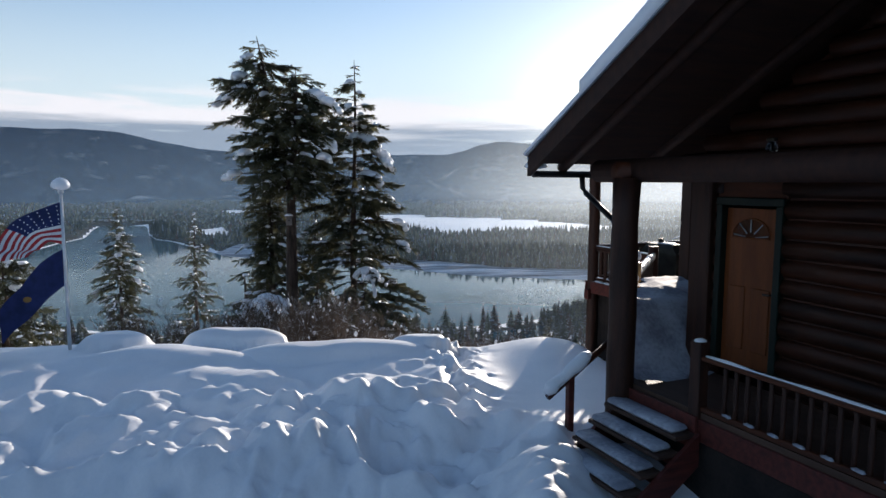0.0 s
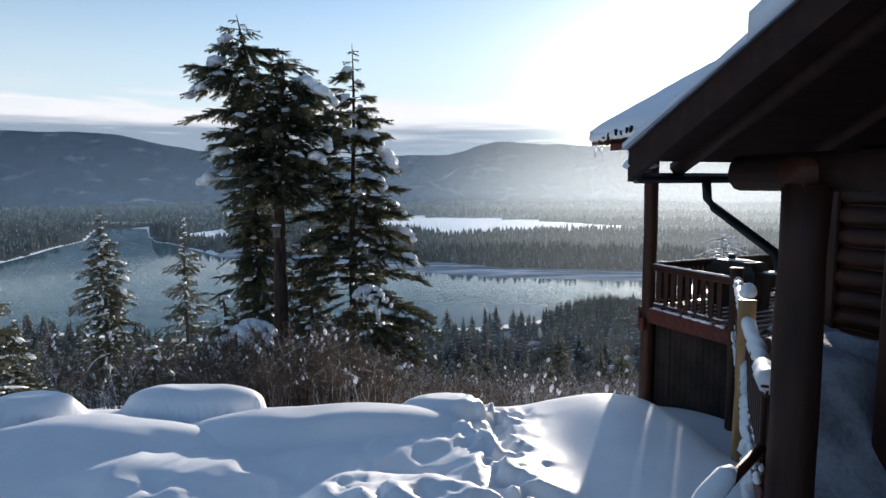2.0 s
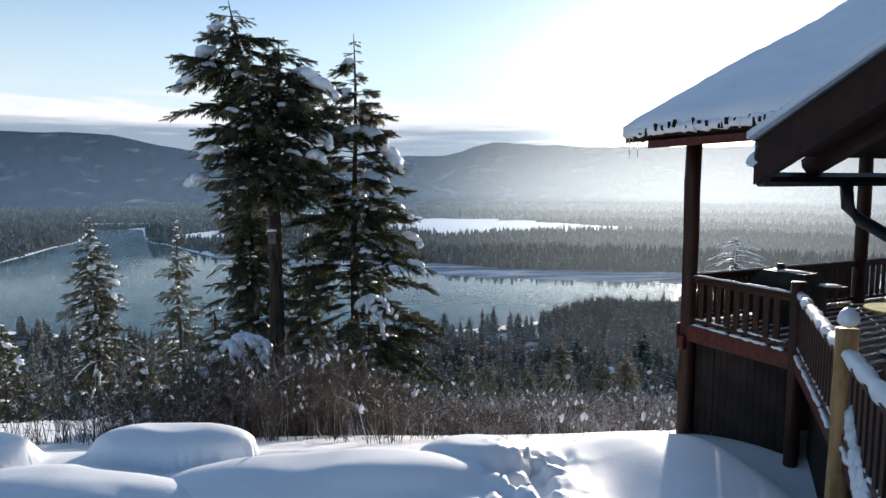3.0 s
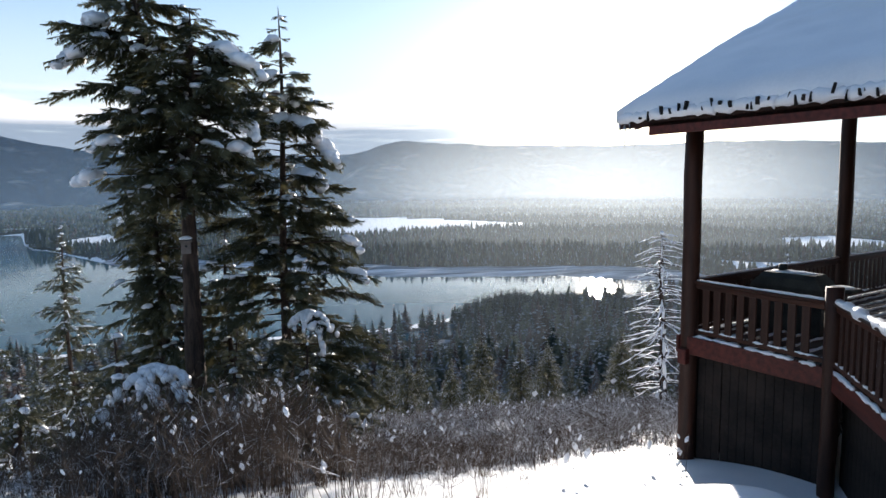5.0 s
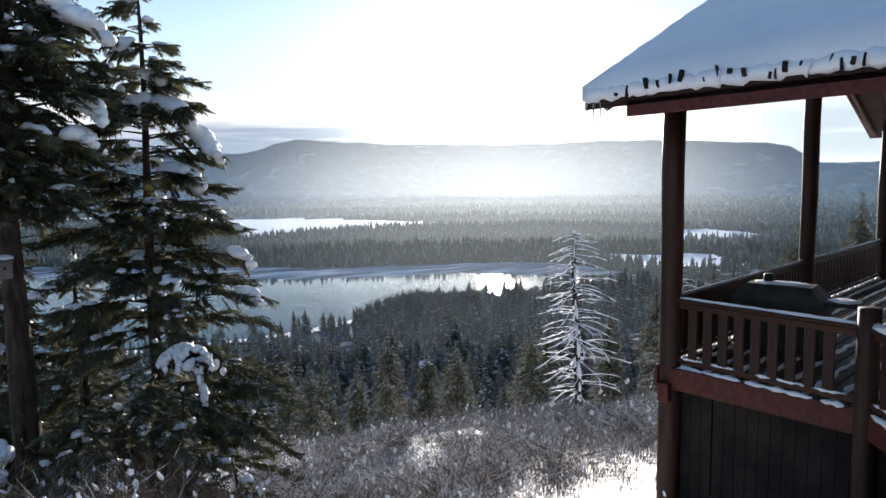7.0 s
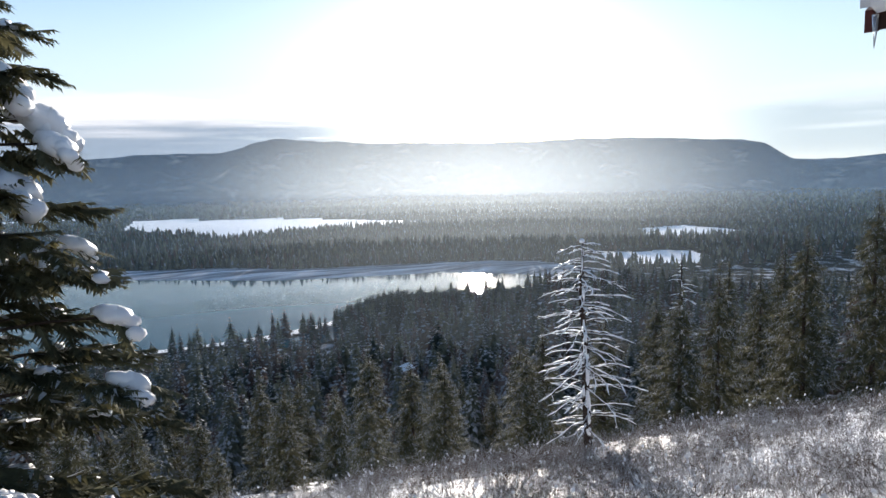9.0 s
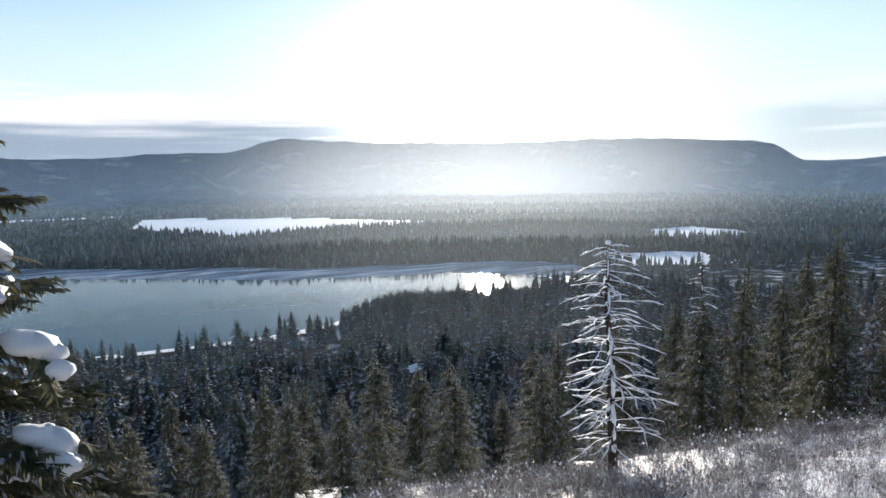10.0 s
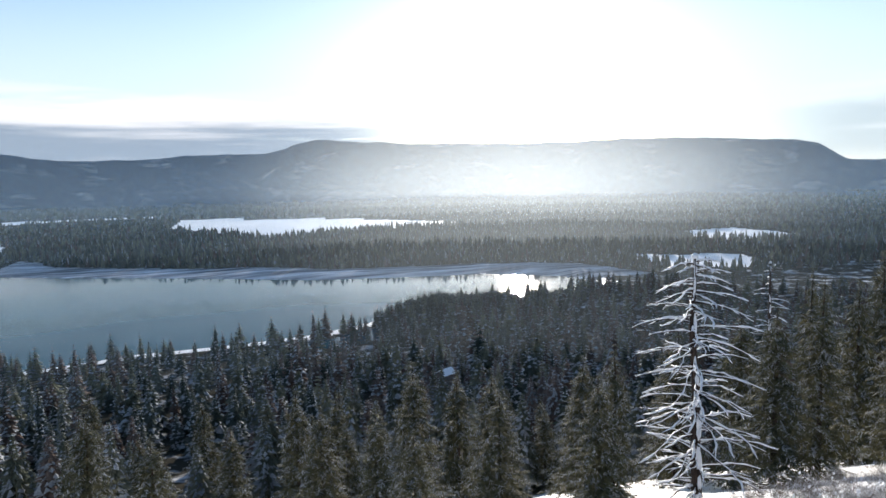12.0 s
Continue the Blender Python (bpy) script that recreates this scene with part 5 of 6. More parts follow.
                vx, vz = tv[:, 0] * math.cos(tilt) - vz * math.sin(tilt), tv[:, 0] * math.sin(tilt) + vz * math.cos(tilt)
                V.append(np.stack([p[0] + size * (vx * ca - vy * sa), p[1] + size * (vx * sa + vy * ca), p[2] + size * vz], -1))
                F.append(tf + base)
                S.append((rg.uniform(size=len(tf)) < frost + tips * load * max(0.0, t - 0.45) / 0.55).astype(int))
                base += len(tv)
                if rg.uniform() < 0.6 * dust * step / 0.13:
                    r = rg.uniform(0.04, 0.10) * leaf
                    snow.blob((p[0], p[1], p[2] + 0.02), (r * rg.uniform(0.7, 1.5), r * rg.uniform(0.7, 1.5), r * rg.uniform(0.5, 0.9)), rg, 0.4, 4, 7, flat=0.4)
    for cz, ca, size, out_, *which in clumps:
        o = stems[which[0] if which else 0](cz - foot)
        a = math.radians(90 - ca)
        c = o + np.array([math.cos(a), math.sin(a), 0]) * max(0.1, out_ - 0.18)
        cl = Build().blob((0, 0, 0), (size * 0.82, size * 0.66, size * 0.46), rg, 0.26, 9, 14, flat=0.3)
        clump = part("snow_clump", cl, SNOW, tree, "heavy clump of snow", True, at=pose(*c, 0, rg.uniform(4, 22), math.degrees(a)))
        side = rg.uniform(-0.5, 0.5)
        for w in range(5):
            bx = (0.25 + 0.26 * w + rg.uniform(-0.1, 0.1)) * size if w < 4 else rg.uniform(-0.8, -0.4) * size
            fat = rg.uniform(0.34, 0.52) * (1 - 0.10 * w)
            part("snow_lobe", Build().blob((bx, (side * bx / size + rg.uniform(-0.35, 0.35)) * size, -0.05 * size - max(0, bx) ** 2 / size * 0.42 + rg.uniform(-0.08, 0.1) * size), (size * fat * 1.15, size * fat, size * fat * rg.uniform(0.75, 1.1)), rg, 0.26, 7, 10), SNOW, clump, "", True)
        for w in range(16):
            t = rg.uniform(0.3, 1.15)
            p = o + (c - o) * t + np.array([rg.uniform(-0.5, 0.5) * size, rg.uniform(-0.5, 0.5) * size, -0.25 * size])
            tv, tf = sprays[rg.integers(0, 4)]
            aa, tilt, sz = a + rg.uniform(-0.9, 0.9), rg.uniform(-1.1, -0.2), leaf * rg.uniform(0.3, 0.5)
            vx, vz = tv[:, 0] * math.cos(tilt) - tv[:, 2] * math.sin(tilt), tv[:, 0] * math.sin(tilt) + tv[:, 2] * math.cos(tilt)
            V.append(np.stack([p[0] + sz * (vx * math.cos(aa) - tv[:, 1] * math.sin(aa)), p[1] + sz * (vx * math.sin(aa) + tv[:, 1] * math.cos(aa)), p[2] + sz * vz], -1))
            F.append(tf + base)
            S.append(np.full(len(tf), 0))
            base += len(tv)
        limbs.tube([tuple(o - np.array([0, 0, 0.1])), tuple((o + c) / 2), tuple(c)], [0.03, 0.02, 0.012], 5)
    part("trunk", trunk_b, BARK, tree, "", True)
    if limbs.n:
        tagged(part("branching", limbs, BARK, tree), kind="stuff")
    crown = new("crown", big_mesh("crown", np.concatenate(V), np.concatenate(F), [NEEDLE, rime], np.concatenate(S)))
    crown.parent = tree
    crown["kind"] = "stuff"
    if snow.n:
        tagged(part("bough_snow", snow, SNOW, tree, "dabs of snow on the boughs", True), kind="stuff")
    return tree


def foot_at(x, y):
    return float(land(np.array([x]), np.array([y]))[0]) - 0.15


GT = "tall dark conifer with clumps of snow on its boughs"
conifer("conifer", -4.5, 21.7, 7.25, foot_at(-4.5, 21.7), "tall forked conifer with pillows of snow on its boughs", 3, 1.95, 0.27, 8,
        ((6.60, -90, 0.26, 0.62, 0), (5.95, -95, 0.34, 1.0, 0), (5.55, -110, 0.24, 1.1, 0), (5.25, -95, 0.36, 1.6, 0), (2.75, -105, 0.28, 1.95, 0), (3.4, -135, 0.28, 1.6, 0), (5.35, -170, 0.16, 0.6, 0),
         (5.30, 100, 0.40, 0.85, 1), (5.05, 105, 0.34, 1.35, 1), (3.8, 100, 0.34, 1.3, 1), (3.3, 110, 0.30, 1.3, 1), (2.8, 80, 0.2, 0.8, 1), (5.9, -60, 0.14, 0.15, 1)),
        shape=0.38, trunk=0.26, bare=0.57, gaps=0.24, low=(0.62, 0.8), laden=0.05, lean=(-0.25, -0.1), leaf=1.0, hang=0.75, inner=0.25, leaders=((-0.75, 0.0, 7.25), (0.55, -0.5, 6.15)), fork=2.6)
conifer("conifer", -6.05, 24.6, 3.7, foot_at(-6.05, 24.6), "dark conifer standing close behind the forked tree", 5, 1.75, 0.27, 8, ((1.6, -100, 0.16, 0.9), (0.1, -140, 0.15, 1.3), (-0.6, 150, 0.14, 1.2)), shape=0.62, trunk=0.17, bare=0.06, gaps=0.08, leaf=1.0, laden=0.05)
conifer("conifer", -4.5, 25.6, 1.5, foot_at(-4.5, 25.6), "small conifer filling the gap between taller trees", 6, 1.5, 0.33, 7, (), shape=0.7, trunk=0.12, bare=0.2, gaps=0.25, leaf=0.95, laden=0.08)
conifer("conifer", -2.65, 23.6, 6.9, foot_at(-2.6, 23.6), GT, 8, 2.75, 0.36, 8, ((6.1, -90, 0.24, 0.35), (5.2, -120, 0.28, 0.5), (4.6, 100, 0.34, 0.4), (4.1, -100, 0.36, 0.25), (4.0, 110, 0.42, 0.75), (3.5, 80, 0.38, 1.15), (2.7, 120, 0.42, 0.9), (1.0, 90, 0.28, 1.9), (3.2, 100, 0.26, 1.4), (1.9, 70, 0.24, 1.5), (0.2, 100, 0.28, 2.1)), shape=0.66, trunk=0.16, bare=0.05, gaps=0.30, dust=0.26, laden=0.05, leaf=1.12, hang=0.6, inner=0.32, step=0.05)
conifer("conifer", -5.9, 20.6, -0.55, foot_at(-5.9, 20.6), "low young conifer bowed under a load of snow", 21, 1.0, 0.3, 6, (), dust=0.3)


YOUNG = "young conifer growing low among brown stems"
for px, py, tz, sd in ((-3.5, 20.7, -0.5, 51), (-2.1, 21.3, -0.9, 52), (-4.9, 19.9, -1.5, 53), (-1.2, 20.6, -2.2, 54), (-6.4, 20.2, -1.9, 55)):
    conifer("conifer", px, py, tz, foot_at(px, py), YOUNG, sd, 1.15, 0.3, 7, (), dust=0.2, shape=0.7, trunk=0.06, bare=0.04, gaps=0.2, laden=0.08, leaf=0.95, tips=0.15)


def bowed_bough(x, y, z, size, fingers, seed, toward_deg):
    """A bough weighed down by snow that hangs in broken, drooping fingers."""
    rg = random.Random(seed)
    ob = thing("snowy_bough", pose(x, y, z), "bough bent down under a thick load of snow", "bough", group="laden boughs")
    for q in range(fingers):
        a = radians(90 - toward_deg) + (q / (fingers - 1) - 0.5) * 3.0 + rg.uniform(-0.2, 0.2)
        L = size * rg.choice((rg.uniform(0.45, 0.7), rg.uniform(0.8, 1.1)))
        drop, sway = rg.uniform(0.5, 1.5), rg.uniform(-0.3, 0.3)

        def spot(t):
            b_ = a + sway * t * t + 0.15 * math.sin(6 * t + q)
            return Vector((math.cos(b_) * L * t, math.sin(b_) * L * t, L * (0.14 * t - drop * t ** 1.8)))

        part("twig", Build().tube([tuple(spot(w / 4) - Vector((0, 0, size * 0.06))) for w in range(5)], [0.02, 0.018, 0.014, 0.01, 0.005], 5), BARK, ob, "", True)
        t = 0.2
        while t < 1.0:
            r = size * rg.uniform(0.06, 0.105)
            p, p2 = spot(t), spot(t + 0.1)
            fall = (p2 - p).normalized()
            part("bough_snow", Build().blob((p.x + rg.uniform(-0.3, 0.3) * r, p.y + rg.uniform(-0.3, 0.3) * r, p.z), (r * (0.85 + 0.6 * abs(fall.x)), r * (0.85 + 0.6 * abs(fall.y)), r * (0.7 + 0.9 * abs(fall.z))), rg, 0.28, 6, 9), SNOW, ob, "", True)
            t += rg.choice((0.12, 0.16, 0.22))
    part("bough_snow", Build().blob((0, 0, 0.0), (size * 0.17, size * 0.15, size * 0.09), rg, 0.3, 7, 12, flat=0.3), SNOW, ob, "", True)


bowed_bough(-5.12, 20.45, -1.25, 1.15, 6, 3, 150)
bowed_bough(-2.1, 22.1, -0.55, 0.78, 8, 9, 150)
MID = "snow-flecked conifer standing on the slope by the river"
conifer("conifer", -25.0, 49.8, 0.9, foot_at(-25, 49.8), MID, 11, 4.0, 0.5, 7, ((-3.2, 150, 0.4, 0.8), (-4.4, 60, 0.4, 1.4), (-5.3, 100, 0.4, 1.6)), dust=0.3, shape=0.85, leaf=1.4, step=0.14, gaps=0.22, laden=0.34, tips=0.35)
conifer("conifer", -19.6, 51.5, 0.1, foot_at(-19.6, 51.5), MID, 13, 2.8, 0.5, 6, (), dust=0.3, shape=0.7, gaps=0.30, leaf=1.3, step=0.14, laden=0.3, tips=0.35)
conifer("conifer", -19.0, 28.0, 1.0, foot_at(-19, 28), "snow-laden conifer at the hill's edge", 15, 2.7, 0.42, 6, ((-1.0, 120, 0.3, 0.6), (-2.2, 100, 0.3, 0.9)), dust=0.3, leaf=1.3, step=0.11, laden=0.35, tips=0.35)
conifer("conifer", -10.2, 25.4, -3.0, foot_at(-10.2, 25.4), "young conifer with snow on its outer boughs", 27, 1.5, 0.34, 7, ((-3.6, 120, 0.16, 0.35), (-4.2, 80, 0.2, 0.7)), dust=0.35, leaf=1.0, step=0.09)
conifer("conifer", -7.9, 27.5, -3.8, foot_at(-7.9, 27.5), "young conifer with snow on its outer boughs", 29, 1.3, 0.34, 7, ((-4.6, 100, 0.18, 0.5),), dust=0.35, leaf=1.0, step=0.09)
conifer("conifer", -39.0, 60.0, -9.5, foot_at(-39, 60), MID, 17, 3.6, 0.5, 7, ((-11.5, 120, 0.4, 0.8), (-13.0, 90, 0.45, 1.4)), dust=0.3, shape=0.85, leaf=1.6, step=0.13)

# conifers down the slope, three grown and then repeated
SLOPE_LABEL = "frosted conifer growing on the snowy slope"
KINDS = []
for q, (reach, gaps_) in enumerate(((3.9, 0.10), (3.2, 0.18), (4.5, 0.14))):
    kx, ky = ((24.2, 117.4), (44.7, 131.2), (9.5, 104.0))[q]
    ft = foot_at(kx, ky)
    KINDS.append(tagged(conifer("conifer", kx, ky, ft + 19, ft, SLOPE_LABEL, 40 + q, reach, 0.58, 9, (), dust=0.0, bare=0.04, shape=1.0, low=(0.95, 1.0), gaps=gaps_, leaf=2.5, step=0.42, sprays=COARSE, frost=0.06, tips=0.75, trunk=0.25, limb_work=False, rime=RIME), group="slope conifers"))
rng = np.random.default_rng(19)
spots = []
for _ in range(5000):
    r, a = math.sqrt(rng.uniform(40**2, 108**2)), radians(rng.uniform(-42, 62))
    px, py = r * math.sin(a), r * math.cos(a)
    if py < 38 or (abs(px - 17) < 5 and py < 60) or (py < 52 and px > 8) or any((px - sx) ** 2 + (py - sy) ** 2 < 7.5**2 for sx, sy in spots):
        continue
    spots.append((px, py))
    if len(spots) >= 46:
        break
for px, py in spots:
    ft = foot_at(px, py)
    hgt = float(crown_limit(np.array([px]), np.array([py]), np.array([rng.uniform(11, 19)]))[0])
    if hgt < 3.2:
        continue
    sc = hgt / 19
    t_ = copy_thing(KINDS[rng.integers(0, 3)], pose(px, py, ft, 0, 0, rng.uniform(0, 360)))
    t_.scale = (1.2 * sc ** 0.8, 1.2 * sc ** 0.8, sc)
for px, py, tz, k_ in ((64.6, 72.0, -6.0, 0), (56.9, 68.1, -8.0, 2), (50.7, 50.7, 0.8, 0), (67.6, 83.7, -9.5, 1), (52.0, 60.0, -9.0, 1), (49.8, 56.4, -2.2, 2), (41.4, 57.9, -5.3, 1), (25.1, 60.2, -9.5, 1), (40.8, 65.6, -8.9, 0), (12.3, 127.4, -31.4, 1), (22.1, 112.7, -27.3, 0), (45.9, 132.8, -39.4, 1), (52.3, 132.0, -40.5, 0), (-10.3, 132.5, -32.8, 2), (-16.4, 111.4, -30.3, 0), (-16.4, 91.0, -28.6, 1), (-32.8, 153.9, -36.6, 2)):
    ft = foot_at(px, py)
    t_ = copy_thing(KINDS[k_], pose(px, py, ft, 0, 0, rng.uniform(0, 360)))
    sc = (tz - ft) / 19
    t_.scale = (sc ** 0.7, sc ** 0.7, sc)


# ---- bare snags with snow on every branch ----
def snag(x, y, top, label, seed, reach, count, thick=0.16, lean=(0.5, 0.1), snow_r=0.035):
    foot = foot_at(x, y)
    H = top - foot
    rg = random.Random(seed)
    tree = thing("snag_tree", pose(x, y, foot), label, "dead tree")

    def axis(z):
        s = 1 - z / H
        return Vector((lean[0] * s + 0.05 * math.sin(z * 1.3), lean[1] * s + 0.05 * math.sin(z * 0.9 + 1), z))

    tr = part("trunk", Build().tube([tuple(axis(H * q / 14)) for q in range(15)], [thick * (1 - q / 14) ** 0.6 + 0.028 for q in range(15)], 10), BARK, tree, "", True)
    patches = Build()
    for q in range(26):
        z = rg.uniform(0.1, 0.99) * H
        p = axis(z)
        a = rg.uniform(3.6, 5.4)
        r = thick * (1 - z / H) ** 0.7 + 0.03
        patches.blob((p.x + r * 0.8 * math.cos(a), p.y + r * 0.8 * math.sin(a), z), (r * 0.55, r * 0.55, rg.uniform(0.15, 0.5)), rg, 0.3, 5, 7)
    patches.blob(tuple(axis(H)), (0.13, 0.13, 0.12), rg, 0.15, 6, 8)
    tagged(part("trunk_snow", patches, SNOW, tr, "snow plastered on the trunk", True), kind="stuff")
    for q in range(count):
        s = (q + rg.uniform(0, 0.8)) / count
        z = H * (0.12 + 0.865 * s)
        a = rg.uniform(0, 6.283)
        L = (reach * (1 - s) ** 0.24 * rg.uniform(0.55, 1.05) + 0.1) * (0.75 if s < 0.2 else 1)
        o = axis(z)
        up, sag = rg.uniform(0.05, 0.26), rg.uniform(0.18, 0.42)
        pts = []
        for w in range(6):
            t = w / 5
            b_ = a + 0.06 * math.sin(w * 1.7 + seed)
            pts.append(o + Vector((math.cos(b_) * L * t, math.sin(b_) * L * t, L * (up * t - sag * t * t) + rg.uniform(-0.02, 0.02))))
        br = part("branch", Build().tube([tuple(p) for p in pts], [0.032, 0.026, 0.02, 0.015, 0.01, 0.004], 5), BARK, tree, "", True)
        fine = [pts[w].lerp(pts[w + 1], k) for w in range(5) for k in (0.0, 0.5)] + [pts[5]]
        sn = Build().tube([(p.x + rg.uniform(-0.02, 0.02), p.y + rg.uniform(-0.02, 0.02), p.z + 0.03 + rg.uniform(-0.01, 0.03)) for p in fine], [snow_r * 0.6] + [snow_r * rg.choice((rg.uniform(0.4, 0.9), rg.uniform(1.1, 1.9))) for _ in range(9)] + [snow_r * 0.5], 6)
        for w in range(2):
            p, p2 = pts[rg.randint(2, 4)], rg.uniform(-1, 1)
            e = p + Vector((math.cos(a + p2) * L * 0.22, math.sin(a + p2) * L * 0.22, -0.05))
            sn.tube([(p.x, p.y, p.z + 0.02), tuple(e)], [snow_r * 0.7, snow_r * 0.35], 5)
        part("branch_snow", sn, SNOW, br, "", True)
    return tree


snag(17.2, 41.6, -0.62, "dead conifer snag with snow lining every bare branch", 2, 3.3, 124, thick=0.21, snow_r=0.026)
snag(45.0, 67.0, -5.6, "slender dead conifer with thin frosted branches", 5, 2.4, 46, thick=0.18, snow_r=0.03)


# ---- brush on the slope below the snow bank ----
def shrub(rng, stems, height, spread, frost, heads, side=4):
    v, f, s = [], [], []

    def rod(a, b_, r, slot):
        a, b_ = np.array(a), np.array(b_)
        d = (b_ - a) / (np.linalg.norm(b_ - a) + 1e-9)
        side = np.cross(d, (0.3, 0.9, 0.2))
        side /= np.linalg.norm(side)
        up = np.cross(side, d)
        b0 = len(v)
        for k in range(3):
            an = 2.094 * k
            v.append(a + r * (math.cos(an) * side + math.sin(an) * up))
        v.append(b_)
        for k in range(3):
            f.append((b0 + k, b0 + (k + 1) % 3, b0 + 3))
            s.append(slot)

    def head(c, r, h):
        b0 = len(v)
        tilt_ = rng.normal(0, 0.3, 2)
        for zz, rr in ((-1, 0.25), (-0.4, 0.9), (0.35, 1.0), (1, 0.3)):
            for k in range(5):
                an = 1.2566 * k + zz
                jr = rr * r * rng.uniform(0.55, 1.35)
                v.append(np.array(c) + np.array((jr * math.cos(an) + tilt_[0] * zz * h, jr * math.sin(an) + tilt_[1] * zz * h, zz * h + rng.uniform(-0.3, 0.3) * r)))
        for w in range(3):
            for k in range(5):
                p_, q_ = b0 + w * 5 + k, b0 + w * 5 + (k + 1) % 5
                f.append((p_, q_, q_ + 5))
                f.append((p_, q_ + 5, p_ + 5))
                s.extend((2, 2))

    for _ in range(stems):
        a, out_ = rng.uniform(0, 6.28), rng.uniform(0.1, 1) * spread
        h = height * rng.uniform(0.55, 1.1)
        base = np.array([rng.normal(0, 0.08), rng.normal(0, 0.08), 0])
        bend = a + rng.uniform(-0.7, 0.7)
        mid = base + (out_ * 0.35 * math.cos(a), out_ * 0.35 * math.sin(a), h * 0.6)
        tip = mid + (out_ * 0.75 * math.cos(bend), out_ * 0.75 * math.sin(bend), h * rng.uniform(0.15, 0.4))
        rod(base, mid + (mid - base) * 0.25, 0.0065, 1 if rng.uniform() < frost else 0)
        rod(mid, tip, 0.005, 1 if rng.uniform() < frost else 0)
        for _k in range(side):
            t = rng.uniform(0, 1)
            p = mid + (tip - mid) * t
            q = p + (rng.normal(0, 0.12), rng.normal(0, 0.12), rng.uniform(0.05, 0.28)) * np.array(height * 0.8)
            rod(p, q, 0.0035, 1 if rng.uniform() < frost else 0)
            if rng.uniform() < heads:
                head(q, rng.uniform(0.02, 0.04), rng.uniform(0.03, 0.06))
    return np.array(v), np.array(f), np.array(s)


def brush(name, label, templates, x, y, size, rng):
    z = land(x, y)
    V, F, S, base = [], [], [], 0
    pick = rng.integers(0, len(templates), len(x))
    for j, (tv, tf, ts) in enumerate(templates):
        sel = np.flatnonzero(pick == j)
        a = rng.uniform(0, 6.28, len(sel))[:, None]
        sc = size[sel][:, None]
        vx = (tv[None, :, 0] * np.cos(a) - tv[None, :, 1] * np.sin(a)) * sc + x[sel][:, None]
        vy = (tv[None, :, 0] * np.sin(a) + tv[None, :, 1] * np.cos(a)) * sc + y[sel][:, None]
        vz = tv[None, :, 2] * sc + z[sel][:, None] - 0.05
        V.append(np.stack([vx, vy, vz], -1).reshape(-1, 3))
        F.append((tf[None] + (np.arange(len(sel)) * len(tv))[:, None, None] + base).reshape(-1, 3))
        S.append(np.tile(ts, len(sel)))
        base += len(sel) * len(tv)
    return tagged(new(name, big_mesh(name, np.concatenate(V), np.concatenate(F), [TWIG, FROSTWIG, SNOW], np.concatenate(S))), label, "brush", kind="stuff")


rng = np.random.default_rng(23)
tall = [shrub(rng, 8, 1.25, 0.7, 0.07, 0.009, 10) for _ in range(7)]
short = [shrub(rng, 10, 0.62, 0.62, 0.72, 0.015, 3) for _ in range(7)]
x, y = rng.uniform(-7.5, 2.6, 190), rng.uniform(13.6, 20, 190)
ok = y > 13.9 + 0.12 * np.abs(x) + 1.3 * np.clip(x - 0.6, 0, 3)
brush("tall_brush", "tall bare brown stems holding tufts of snow", tall, x[ok], y[ok], rng.uniform(0.7, 1.35, ok.sum()) * np.interp(x[ok], (-1.6, 0.2), (1.0, 0.6)), rng)
x, y = rng.uniform(-6.6, -0.9, 70), rng.uniform(16.4, 22.5, 70)
brush("thicket", "thicket of tall brown stems round the tree trunks", [shrub(rng, 16, 1.7, 0.5, 0.08, 0.006, 18) for _ in range(6)], x, y, rng.uniform(0.65, 1.35, 70) * np.interp(x, (-6.6, -5.5, -2.2, -0.9), (0.7, 1.0, 1.0, 0.6)), rng)
x, y = rng.uniform(-9, 30, 2600), rng.uniform(17, 44, 2600)
ok = (y > 17.6 + 0.15 * np.clip(x - 2, 0, 4)) & ~((x > 3.6) & (y < 21)) & (fbm(x / 2.6, y / 2.6, 91) > -0.15)
brush("frosted_brush", "low brush white with frost on the slope", short, x[ok], y[ok], rng.uniform(0.6, 1.3, ok.sum()) * (1 + 1.4 * np.clip(fbm(x[ok] / 2.6, y[ok] / 2.6, 91), 0, 0.6)), rng)
x, y = np.concatenate([rng.uniform(9, 42, 2700), rng.uniform(-1, 10, 1300)]), np.concatenate([rng.uniform(19, 46, 2700), rng.uniform(18.5, 33, 1300)])
ok = ~((x > 12) & (x < 15.5) & (y > 40)) & (fbm(x / 2.4, y / 2.4, 95) > -0.32)
brush("hillside_brush", "dense frosted brush on the open hillside", [shrub(rng, 10, 0.6, 0.65, 0.40, 0.008, 3) for _ in range(7)], x[ok], y[ok], rng.uniform(0.6, 1.3, ok.sum()) * (1 + 1.6 * np.clip(fbm(x[ok] / 2.4, y[ok] / 2.4, 95) + 0.12, 0, 0.6)), rng)
x, y = np.concatenate([rng.uniform(-2, 14, 480), rng.uniform(12, 34, 420)]), np.concatenate([rng.uniform(30, 46, 480), rng.uniform(24, 45, 420)])
x, y = np.concatenate([x, rng.uniform(5, 21, 260)]), np.concatenate([y, rng.uniform(34, 47, 260)])
brush("crest_brush", "grey-brown brush thick along the brow of the slope", [shrub(rng, 11, 0.75, 0.7, 0.40, 0.010, 3) for _ in range(6)], x, y, rng.uniform(0.8, 1.6, len(x)), rng)
x, y = rng.uniform(1.6, 4.4, 16), rng.uniform(14.6, 17.6, 16)
brush("weed_stalks", "a few bare stalks poking through the snow", [shrub(rng, 2, 0.6, 0.15, 0.1, 0.1) for _ in range(3)], x, y, rng.uniform(0.6, 1.1, 16), rng)

